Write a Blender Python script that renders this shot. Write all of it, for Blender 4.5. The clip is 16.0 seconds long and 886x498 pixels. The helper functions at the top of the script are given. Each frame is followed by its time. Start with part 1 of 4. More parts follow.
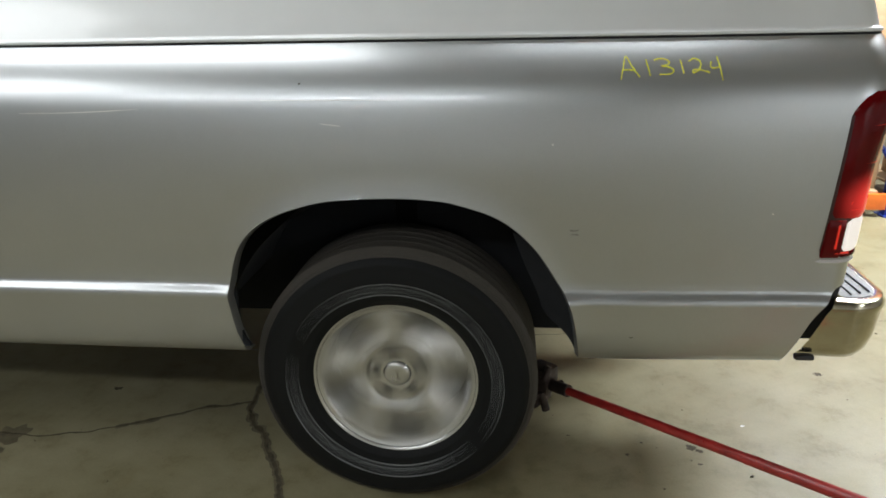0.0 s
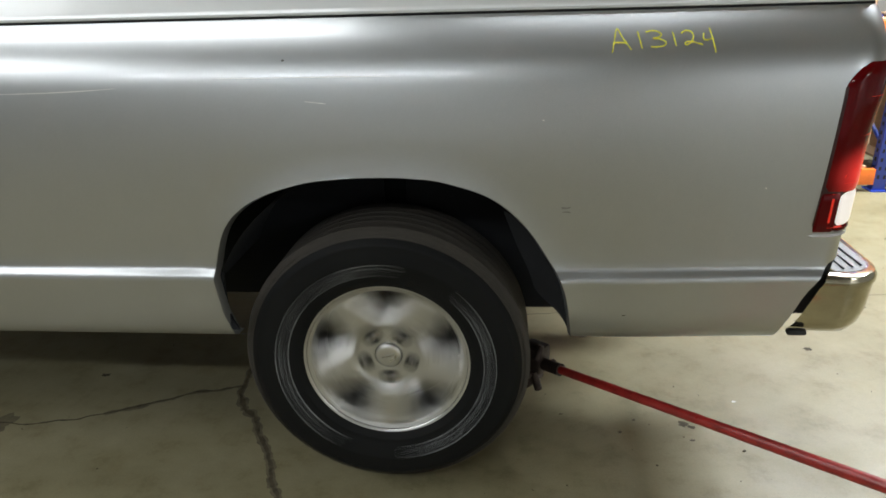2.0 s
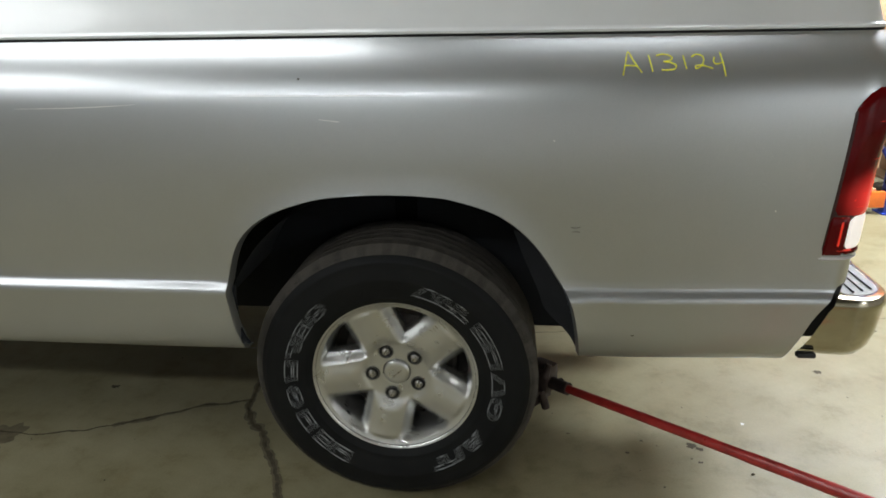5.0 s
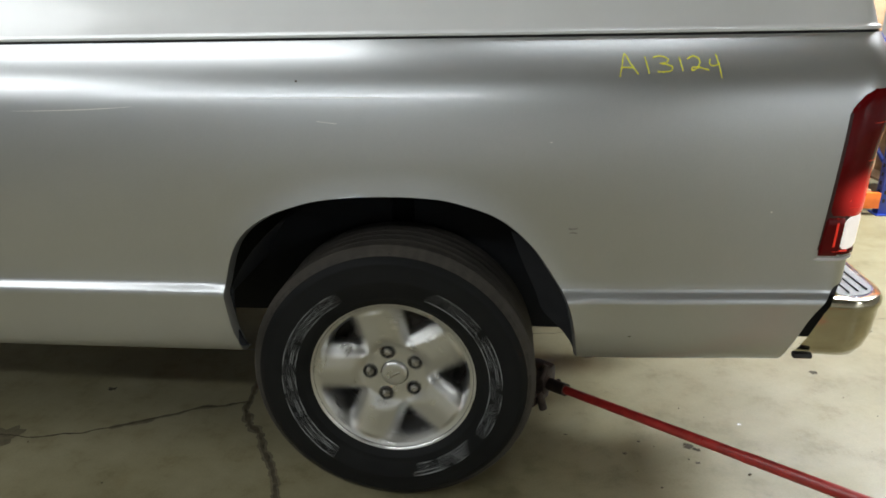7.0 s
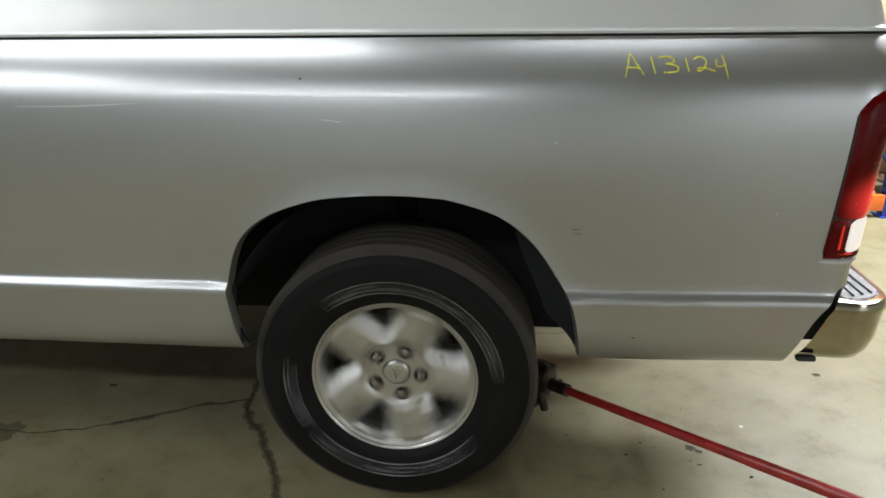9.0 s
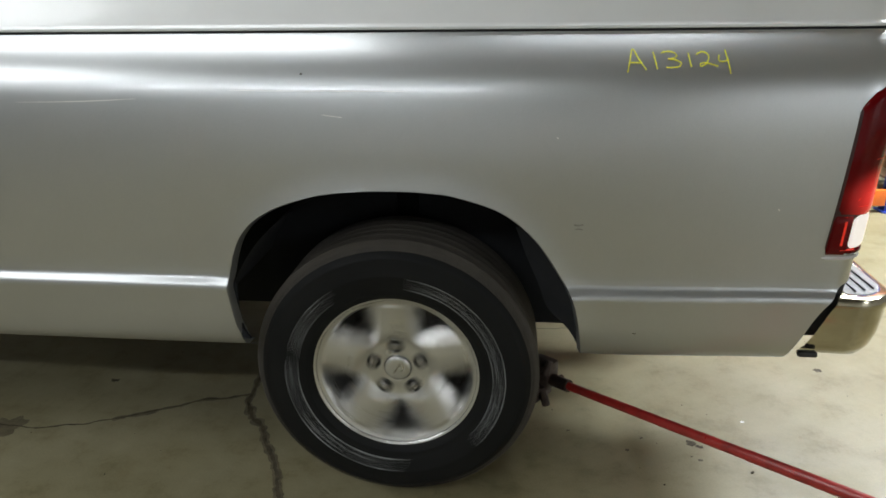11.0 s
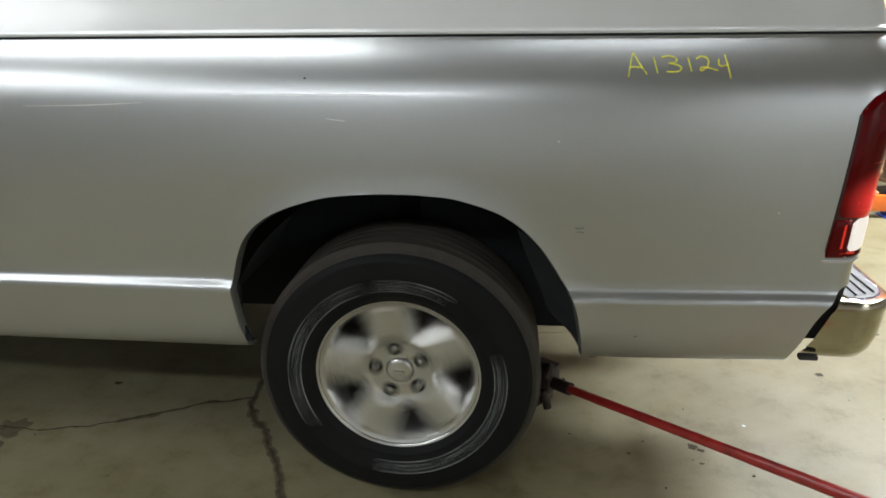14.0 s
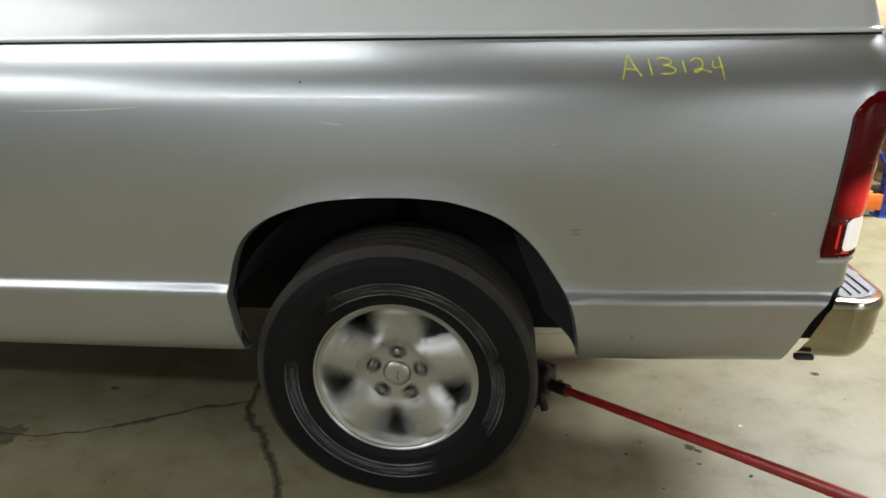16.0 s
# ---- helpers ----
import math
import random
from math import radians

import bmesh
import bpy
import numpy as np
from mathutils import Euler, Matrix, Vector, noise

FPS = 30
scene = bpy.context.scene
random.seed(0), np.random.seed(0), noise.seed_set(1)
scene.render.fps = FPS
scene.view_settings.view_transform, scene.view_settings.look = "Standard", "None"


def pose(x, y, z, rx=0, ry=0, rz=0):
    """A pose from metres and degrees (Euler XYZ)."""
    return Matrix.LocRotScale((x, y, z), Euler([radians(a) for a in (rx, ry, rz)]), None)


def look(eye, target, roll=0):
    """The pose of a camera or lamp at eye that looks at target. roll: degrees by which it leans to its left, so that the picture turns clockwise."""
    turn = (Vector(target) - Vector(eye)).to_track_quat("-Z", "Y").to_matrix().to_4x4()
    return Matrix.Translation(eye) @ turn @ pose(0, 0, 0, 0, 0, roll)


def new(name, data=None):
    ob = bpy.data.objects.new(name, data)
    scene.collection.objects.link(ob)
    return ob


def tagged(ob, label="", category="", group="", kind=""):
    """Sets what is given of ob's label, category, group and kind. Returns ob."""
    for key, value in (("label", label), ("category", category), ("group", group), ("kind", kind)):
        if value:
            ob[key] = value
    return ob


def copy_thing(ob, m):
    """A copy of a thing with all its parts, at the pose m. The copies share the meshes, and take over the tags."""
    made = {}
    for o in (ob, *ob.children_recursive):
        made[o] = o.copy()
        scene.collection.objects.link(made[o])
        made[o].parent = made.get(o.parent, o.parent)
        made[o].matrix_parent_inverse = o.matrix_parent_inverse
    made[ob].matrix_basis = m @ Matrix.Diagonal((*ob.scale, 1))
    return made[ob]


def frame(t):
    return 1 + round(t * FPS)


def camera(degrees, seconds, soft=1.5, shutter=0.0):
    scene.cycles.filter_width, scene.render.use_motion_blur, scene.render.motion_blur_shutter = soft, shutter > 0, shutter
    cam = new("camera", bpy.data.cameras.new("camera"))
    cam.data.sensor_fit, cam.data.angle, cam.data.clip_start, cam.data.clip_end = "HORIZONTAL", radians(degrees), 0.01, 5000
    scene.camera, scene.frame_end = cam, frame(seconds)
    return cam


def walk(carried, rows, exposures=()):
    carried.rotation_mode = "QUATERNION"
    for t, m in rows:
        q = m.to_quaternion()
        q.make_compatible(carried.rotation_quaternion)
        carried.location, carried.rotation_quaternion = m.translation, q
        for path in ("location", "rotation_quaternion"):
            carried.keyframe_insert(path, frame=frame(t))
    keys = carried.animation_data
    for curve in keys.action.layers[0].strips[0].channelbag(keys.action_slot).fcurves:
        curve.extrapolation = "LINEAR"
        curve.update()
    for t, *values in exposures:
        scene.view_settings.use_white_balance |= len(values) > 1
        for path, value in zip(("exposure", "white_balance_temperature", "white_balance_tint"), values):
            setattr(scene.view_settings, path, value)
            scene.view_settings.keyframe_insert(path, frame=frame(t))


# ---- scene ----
cam = camera(68, 16.0, soft=1.7, shutter=0.65)
walk(cam, [
    (0.0, look((0.3021, -1.5523, 1.4033), (0.1463, -0.0586, 0.8513), -1.16)),
    (0.5, look((0.2979, -1.5510, 1.3963), (0.1545, -0.0612, 0.8305), -0.99)),
    (1.0, look((0.3014, -1.5414, 1.3978), (0.1701, -0.0532, 0.8250), -1.70)),
    (1.5, look((0.3014, -1.5358, 1.3888), (0.1801, -0.0562, 0.7923), -1.73)),
    (2.0, look((0.2987, -1.5301, 1.3901), (0.1684, -0.0505, 0.7953), -1.64)),
    (2.5, look((0.3018, -1.5343, 1.3917), (0.1687, -0.0508, 0.8072), -1.82)),
    (3.0, look((0.3002, -1.5383, 1.3956), (0.1650, -0.0512, 0.8208), -1.53)),
    (3.5, look((0.2954, -1.5387, 1.3972), (0.1572, -0.0510, 0.8248), -1.09)),
    (4.0, look((0.2940, -1.5415, 1.3980), (0.1416, -0.0516, 0.8349), -1.16)),
    (6.5, look((0.2920, -1.5410, 1.3980), (0.1510, -0.0471, 0.8426), -0.97)),
    (7.0, look((0.2910, -1.5452, 1.3986), (0.1503, -0.0507, 0.8448), -1.05)),
    (7.5, look((0.2935, -1.5439, 1.3995), (0.1499, -0.0493, 0.8469), -0.95)),
    (8.0, look((0.2887, -1.5448, 1.4002), (0.1460, -0.0499, 0.8479), -0.72)),
    (8.5, look((0.2902, -1.5430, 1.3975), (0.1454, -0.0480, 0.8460), -0.66)),
    (9.0, look((0.2873, -1.5390, 1.3996), (0.1424, -0.0465, 0.8418), -0.62)),
    (11.5, look((0.2863, -1.5344, 1.4008), (0.1378, -0.0466, 0.8312), -0.69)),
    (12.0, look((0.2855, -1.5299, 1.3990), (0.1362, -0.0424, 0.8288), -0.75)),
    (12.5, look((0.2841, -1.5249, 1.4006), (0.1378, -0.0383, 0.8275), -0.89)),
    (13.0, look((0.2837, -1.5289, 1.4000), (0.1398, -0.0411, 0.8293), -0.88)),
    (13.5, look((0.2859, -1.5399, 1.4003), (0.1382, -0.0512, 0.8327), -0.64)),
    (14.0, look((0.2884, -1.5495, 1.3984), (0.1351, -0.0574, 0.8416), -0.64)),
    (14.5, look((0.2919, -1.5514, 1.4042), (0.1383, -0.0587, 0.8490), -0.82)),
    (15.0, look((0.2913, -1.5549, 1.4014), (0.1406, -0.0604, 0.8504), -0.76)),
    (15.5, look((0.2929, -1.5548, 1.4012), (0.1423, -0.0592, 0.8531), -1.03)),
    (16.0, look((0.2873, -1.5494, 1.4016), (0.1437, -0.0551, 0.8483), -0.91)),
], exposures=[(0.0, 0.0, 6500, 10), (16.0, 0.0, 6500, 10)])

# ---- light ----
world = bpy.data.worlds.new("workshop_air")
scene.world = world
world.use_nodes = True
world.node_tree.nodes["Background"].inputs[0].default_value = (0.55, 0.58, 0.6, 1)
world.node_tree.nodes["Background"].inputs[1].default_value = 0.02


def tube_lamp(name, x, y, z, length, width, watts, rz=0.0, colour=(0.945, 1.0, 1.05)):
    data = bpy.data.lights.new(name, "AREA")
    data.shape, data.size, data.size_y, data.energy, data.color = "RECTANGLE", length, width, watts, colour
    ob = new(name, data)
    ob.matrix_basis = pose(x, y, z, 0, 0, rz)
    return ob


LAMPS = [  # x, y, length, width, watts
    (-1.60, 0.10, 2.4, 0.60, 21),
    # added wide panel, fills out the highlight at the left of the shoulder
    (-3.4, -1.8, 2.4, 1.50, 46),
    (-1.42, -3.30, 3.1, 0.24, 65),
    # added to brighten the crease behind the wheel
    (0.9, 0.95, 1.3, 0.26, 38),
    (3.2, 2.5, 1.3, 0.26, 300),
    # added fill for the bed side's rear, set where the paint doesn't mirror it
    (5.8, -4.8, 1.6, 0.30, 135),
    (3.2, 4.6, 1.3, 0.26, 120),
]
CEIL = 3.25
for lx, ly, ll, wide, watts in LAMPS:
    tube_lamp("ceiling_lamp_light", lx, ly, CEIL - 0.13, ll, wide, watts)


# ---- materials ----
def mat(name):
    m = bpy.data.materials.new(name)
    m.use_nodes = True
    nt = m.node_tree
    return m, nt, nt.nodes["Principled BSDF"]


def node(nt, kind, **values):
    n = nt.nodes.new(kind)
    for k, v in values.items():
        n.inputs[k].default_value = v
    return n


def noise_ramp(nt, scale, stops, detail=6.0, rough=0.6, coord="Object", stretch=None):
    tc = nt.nodes.new("ShaderNodeTexCoord")
    nz = node(nt, "ShaderNodeTexNoise", Scale=scale, Detail=detail, Roughness=rough)
    if stretch:
        mp = nt.nodes.new("ShaderNodeMapping")
        mp.inputs["Scale"].default_value = stretch
        nt.links.new(tc.outputs[coord], mp.inputs[0])
        nt.links.new(mp.outputs[0], nz.inputs["Vector"])
    else:
        nt.links.new(tc.outputs[coord], nz.inputs["Vector"])
    rp = nt.nodes.new("ShaderNodeValToRGB")
    el = rp.color_ramp.elements
    el[0].position, el[0].color = stops[0][0], (*stops[0][1], 1)
    el[1].position, el[1].color = stops[-1][0], (*stops[-1][1], 1)
    for p, c in stops[1:-1]:
        e = el.new(p)
        e.color = (*c, 1)
    nt.links.new(nz.outputs["Fac"], rp.inputs[0])
    return nz, rp


def bump(nt, bsdf, source, strength, distance=0.002):
    b = node(nt, "ShaderNodeBump", Strength=strength, Distance=distance)
    nt.links.new(source, b.inputs["Height"])
    nt.links.new(b.outputs[0], bsdf.inputs["Normal"])
    return b


def simple(name, colour, rough=0.5, metal=0.0, vary=0.12, scale=14.0, coat=0.0, grain=0.0, rough_vary=0.1):
    """A surface with slight colour and gloss variation."""
    m, nt, b = mat(name)
    lo = tuple(c * (1 - vary) for c in colour)
    hi = tuple(min(1.0, c * (1 + vary)) for c in colour)
    nz, rp = noise_ramp(nt, scale, [(0.3, lo), (0.7, hi)])
    nt.links.new(rp.outputs[0], b.inputs["Base Color"])
    b.inputs["Metallic"].default_value = metal
    nz2, rr = noise_ramp(nt, scale * 3.1, [(0.3, (rough - rough_vary,) * 3), (0.7, (rough + rough_vary,) * 3)])
    nt.links.new(rr.outputs[0], b.inputs["Roughness"])
    b.inputs["Coat Weight"].default_value = coat
    b.inputs["Coat Roughness"].default_value = 0.06
    if grain:
        fine = node(nt, "ShaderNodeTexNoise", Scale=scale * 30, Detail=3.0)
        tc = nt.nodes.new("ShaderNodeTexCoord")
        nt.links.new(tc.outputs["Object"], fine.inputs["Vector"])
        bump(nt, b, fine.outputs["Fac"], grain)
    return m


def mix_rgb(nt, blend, fac, a, b):
    mx = nt.nodes.new("ShaderNodeMixRGB")
    mx.blend_type = blend
    for slot, v in ((0, fac), (1, a), (2, b)):
        if hasattr(v, "links"):
            nt.links.new(v, mx.inputs[slot])
        else:
            mx.inputs[slot].default_value = v
    return mx.outputs[0]


def paint_material():
    m, nt, b = mat("silver_metallic_paint")
    nz, rp = noise_ramp(nt, 2.2, [(0.3, (0.458, 0.472, 0.474)), (0.7, (0.488, 0.502, 0.504))])
    fl, flake = noise_ramp(nt, 900, [(0.35, (0.93, 0.93, 0.93)), (0.65, (1.05, 1.05, 1.05))], detail=1.0)
    col = mix_rgb(nt, "MULTIPLY", 1.0, rp.outputs[0], flake.outputs[0])
    # road dust towards worn patches
    dz, dust = noise_ramp(nt, 3.5, [(0.52, (0, 0, 0)), (0.75, (0.35, 0.35, 0.35))], detail=9.0)
    col = mix_rgb(nt, "MIX", dust.outputs[0], col, (0.43, 0.43, 0.42, 1))
    nt.links.new(col, b.inputs["Base Color"])
    b.inputs["Metallic"].default_value = 0.9
    b.inputs["Roughness"].default_value = 0.38
    b.inputs["Coat Weight"].default_value = 0.5
    cz, cr = noise_ramp(nt, 6.0, [(0.3, (0.05,) * 3), (0.75, (0.13,) * 3)], detail=8.0)
    nt.links.new(cr.outputs[0], b.inputs["Coat Roughness"])
    oz = node(nt, "ShaderNodeTexNoise", Scale=220.0, Detail=1.0)
    tc = nt.nodes.new("ShaderNodeTexCoord")
    nt.links.new(tc.outputs["Object"], oz.inputs["Vector"])
    bp = node(nt, "ShaderNodeBump", Strength=0.04, Distance=0.0006)
    nt.links.new(oz.outputs["Fac"], bp.inputs["Height"])
    nt.links.new(bp.outputs[0], b.inputs["Coat Normal"])
    return m


def concrete_material():
    m, nt, b = mat("stained_concrete")
    n1, r1 = noise_ramp(nt, 0.9, [(0.3, (0.196, 0.172, 0.092)), (0.5, (0.256, 0.229, 0.136)), (0.72, (0.298, 0.271, 0.176))], detail=10, rough=0.65)
    n2, r2 = noise_ramp(nt, 7.0, [(0.30, (0.70, 0.66, 0.55)), (0.48, (0.96, 0.95, 0.91)), (0.66, (1.06, 1.05, 1.03))], detail=10, rough=0.7)
    n3, r3 = noise_ramp(nt, 160.0, [(0.3, (0.93, 0.93, 0.92)), (0.7, (1.05, 1.05, 1.05))], detail=2)
    n4, r4 = noise_ramp(nt, 2.6, [(0.60, (1, 1, 1)), (0.72, (0.74, 0.68, 0.55))], detail=8)
    c = mix_rgb(nt, "MULTIPLY", 1.0, r1.outputs[0], r2.outputs[0])
    c = mix_rgb(nt, "MULTIPLY", 1.0, c, r3.outputs[0])
    c = mix_rgb(nt, "MULTIPLY", 0.7, c, r4.outputs[0])
    nt.links.new(c, b.inputs["Base Color"])
    n5, r5 = noise_ramp(nt, 4.0, [(0.3, (0.38,) * 3), (0.7, (0.62,) * 3)], detail=8)
    nt.links.new(r5.outputs[0], b.inputs["Roughness"])
    bump(nt, b, n3.outputs["Fac"], 0.25, 0.001)
    return m


def rubber_material():
    m, nt, b = mat("worn_black_rubber")
    nz, rp = noise_ramp(nt, 9.0, [(0.3, (0.0045, 0.0048, 0.005)), (0.7, (0.0095, 0.0098, 0.0095))], detail=8)
    nt.links.new(rp.outputs[0], b.inputs["Base Color"])
    b.inputs["Roughness"].default_value = 0.62
    b.inputs["Specular IOR Level"].default_value = 0.16
    fz = node(nt, "ShaderNodeTexNoise", Scale=320.0, Detail=2.0)
    tc = nt.nodes.new("ShaderNodeTexCoord")
    nt.links.new(tc.outputs["Object"], fz.inputs["Vector"])
    bump(nt, b, fz.outputs["Fac"], 0.3, 0.0008)
    return m


def lens_material(name, colour, rough=0.06, glow=None, strength=0.0, bulb=None, reach=0.1):
    """A lens; with a bulb, its glow falls off with the distance from the bulb behind it."""
    m, nt, b = mat(name)
    nz, rp = noise_ramp(nt, 30.0, [(0.3, tuple(c * 0.85 for c in colour)), (0.7, colour)])
    nt.links.new(rp.outputs[0], b.inputs["Base Color"])
    b.inputs["Roughness"].default_value = rough
    b.inputs["Coat Weight"].default_value = 0.10
    b.inputs["Specular IOR Level"].default_value = 0.12
    b.inputs["Coat Roughness"].default_value = 0.03
    if glow:
        b.inputs["Emission Color"].default_value = (*glow, 1)
        b.inputs["Emission Strength"].default_value = strength
    if bulb:
        tc = nt.nodes.new("ShaderNodeTexCoord")
        dist = nt.nodes.new("ShaderNodeVectorMath")
        dist.operation = "DISTANCE"
        dist.inputs[1].default_value = bulb
        nt.links.new(tc.outputs["Object"], dist.inputs[0])
        fall = node(nt, "ShaderNodeMapRange", **{"From Min": reach, "From Max": 0.0, "To Min": 0.0, "To Max": strength})
        fall.interpolation_type = "SMOOTHSTEP"
        nt.links.new(dist.outputs["Value"], fall.inputs["Value"])
        nt.links.new(fall.outputs[0], b.inputs["Emission Strength"])
    return m


def cardboard_material():
    m, nt, b = mat("brown_cardboard")
    nz, rp = noise_ramp(nt, 3.0, [(0.3, (0.40, 0.27, 0.15)), (0.7, (0.50, 0.35, 0.21))], stretch=(1, 1, 12))
    nt.links.new(rp.outputs[0], b.inputs["Base Color"])
    b.inputs["Roughness"].default_value = 0.85
    return m


PAINT = paint_material()
LID_PAINT = simple("aged_silver_gelcoat", (0.74, 0.75, 0.74), 0.36, 0.15, 0.03, 5, coat=0.5, rough_vary=0.04)
CONCRETE = concrete_material()
RUBBER = rubber_material()
# brown dust, and the light reaching the tread, both put into this lighter colour
TREAD = simple("dusty_lit_tread_rubber", (0.066, 0.058, 0.047), 0.85, 0.0, 0.3, 16, grain=0.3)
ALLOY = simple("cast_alloy_silver", (0.60, 0.60, 0.58), 0.29, 0.93, 0.03, 8, coat=0.15, rough_vary=0.03)
# darker copy of the alloy; the shade inside the lug pockets is in its colour
ALLOY_DARK = simple("alloy_pocket_shade", (0.13, 0.13, 0.122), 0.5, 0.7, 0.15, 40)
NUT = simple("plated_steel", (0.45, 0.44, 0.42), 0.3, 1.0, 0.1, 60)
CHROME = simple("chrome_plate", (0.42, 0.385, 0.29), 0.15, 1.0, 0.16, 9, rough_vary=0.04)
BLACK = simple("black_plastic", (0.018, 0.019, 0.022), 0.55, 0.0, 0.2, 18, grain=0.2)
STEP = simple("grey_step_plastic", (0.145, 0.15, 0.147), 0.5, 0.0, 0.12, 24, grain=0.3)
RIBS = simple("dark_rib_plastic", (0.055, 0.056, 0.057), 0.5, 0.0, 0.12, 24)
UNDER = simple("rusty_underbody_steel", (0.045, 0.038, 0.032), 0.75, 0.2, 0.35, 12, grain=0.4)
# black liner, taken down to near-black blue to hold the well's shade
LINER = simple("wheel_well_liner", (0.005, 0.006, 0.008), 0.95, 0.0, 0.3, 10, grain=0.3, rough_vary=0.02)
RED_LENS = lens_material("red_lamp_lens", (0.11, 0.002, 0.003), 0.05, (1.0, 0.05, 0.04), 0.85, (1.115, 0.0, 0.972), 0.085)
# reflectors emit a little, in place of the light they would glint with
RED_EDGE = lens_material("glowing_red_reflector", (0.72, 0.03, 0.02), 0.12, (1.0, 0.06, 0.03), 0.30)
LAMP_EDGE = simple("dark_lamp_gasket", (0.030, 0.006, 0.006), 0.4, 0.0, 0.2, 40)
CLEAR_LIT = lens_material("lit_reversing_lens", (0.85, 0.8, 0.74), 0.12, (1.0, 0.93, 0.86), 0.6)
LENS_RIM = simple("silver_lamp_edge", (0.75, 0.75, 0.73), 0.4, 0.2, 0.05)
JACK_RED = simple("worn_red_enamel", (0.34, 0.022, 0.018), 0.36, 0.0, 0.3, 22, coat=0.4)
JACK_DARK = simple("greasy_dark_steel", (0.05, 0.035, 0.03), 0.5, 0.5, 0.4, 26)
WHITE_LETTER = simple("scuffed_white_rubber", (0.24, 0.25, 0.25), 0.7, 0.0, 0.35, 60)
YELLOW = simple("yellow_paint_marker", (0.95, 0.84, 0.05), 0.6, 0.0, 0.25, 70)
GAP = simple("dark_seam_rubber", (0.010, 0.010, 0.012), 0.8, 0.0, 0.2, 30)
BLUE = simple("blue_rack_enamel", (0.02, 0.05, 0.34), 0.38, 0.0, 0.15, 14, coat=0.3)
ORANGE = simple("orange_rack_enamel", (0.75, 0.16, 0.02), 0.4, 0.0, 0.15, 14, coat=0.3)
CARD = cardboard_material()
# unseen south wall, whiter than the others to throw light onto the bed side
BOUNCE_WALL = simple("white_bounce_wall", (0.80, 0.81, 0.81), 0.7, 0.0, 0.04, 2.5, grain=0.3)
WALL = simple("painted_block_wall", (0.58, 0.57, 0.54), 0.8, 0.0, 0.06, 2.5, grain=0.3)
CEILM = simple("ceiling_board", (0.30, 0.298, 0.292), 0.85, 0.0, 0.06, 1.5)
CRACK = simple("crack_dirt", (0.085, 0.070, 0.042), 0.9, 0.0, 0.5, 40)
STAIN = simple("oil_stain", (0.125, 0.105, 0.062), 0.5, 0.0, 0.4, 30)
SMUDGE = simple("grey_smudge", (0.30, 0.30, 0.295), 0.5, 0.3, 0.2, 80)
DEBRIS = simple("dark_grit", (0.075, 0.062, 0.040), 0.9, 0.0, 0.4, 50)
PALE = simple("pale_chip_and_glint", (0.75, 0.74, 0.7), 0.8, 0.0, 0.1, 50)
LAMP_BODY = simple("white_lamp_housing", (0.7, 0.7, 0.68), 0.5, 0.0, 0.05)
m_, nt_, b_ = mat("lit_lamp_diffuser")
b_.inputs["Emission Color"].default_value = (1.0, 0.97, 0.9, 1)
b_.inputs["Emission Strength"].default_value = 1.0
DIFFUSER = m_


# ---- mesh helpers ----
def part(name, bm, material, parent, label="", smooth=True):
    """Links a bmesh as one mesh object under a thing or part."""
    me = bpy.data.meshes.new(name)
    bmesh.ops.recalc_face_normals(bm, faces=bm.faces)
    if smooth:
        for fc in bm.faces:
            fc.smooth = True
    bm.to_mesh(me)
    bm.free()
    me.materials.append(material)
    if smooth:
        me.set_sharp_from_angle(angle=radians(38))
    ob = new(name, me)
    if parent is not None:
        ob.parent = parent
    if label:
        tagged(ob, label)
    return ob


def box(bm, cx, cy, cz, sx, sy, sz, m=None, bevel=0.0):
    r = bmesh.ops.create_cube(bm, size=1.0)
    vs = r["verts"]
    for v in vs:
        v.co = Vector((cx + v.co.x * sx, cy + v.co.y * sy, cz + v.co.z * sz))
    if bevel:
        es = list({e for v in vs for e in v.link_edges})
        got = bmesh.ops.bevel(bm, geom=es, offset=bevel, segments=2, affect="EDGES", profile=0.6)
        vs = list({v for fc in got["faces"] for v in fc.verts} | {v for v in vs if v.is_valid})
    if m is not None:
        bmesh.ops.transform(bm, matrix=m, verts=vs)
    return vs


def tube(bm, a, b, r, seg=20, r2=None, caps=True):
    a, b = Vector(a), Vector(b)
    d = b - a
    q = d.to_track_quat("Z", "Y").to_matrix().to_4x4()
    return bmesh.ops.create_cone(bm, cap_ends=caps, segments=seg, radius1=r, radius2=r if r2 is None else r2, depth=d.length,
                                 matrix=Matrix.Translation((a + b) / 2) @ q)["verts"]


def grid_mesh(bm, pts, close_u=False):
    """Faces over rows of points."""
    vs = [[bm.verts.new(p) for p in row] for row in pts]
    n = len(vs)
    for i in range(n if close_u else n - 1):
        for j in range(len(vs[0]) - 1):
            k = (i + 1) % n
            bm.faces.new((vs[i][j], vs[k][j], vs[k][j + 1], vs[i][j + 1]))
    return vs


def lathe_y(bm, profile, seg=96):
    """Turns a profile of (r, y) about the y axis."""
    pts = []
    for i in range(seg):
        a = 2 * math.pi * i / seg
        pts.append([(r * math.sin(a), y, r * math.cos(a)) for r, y in profile])
    return grid_mesh(bm, pts, True)


def smoothstep(x, a, b):
    t = min(1.0, max(0.0, (x - a) / (b - a)))
    return t * t * (3 - 2 * t)


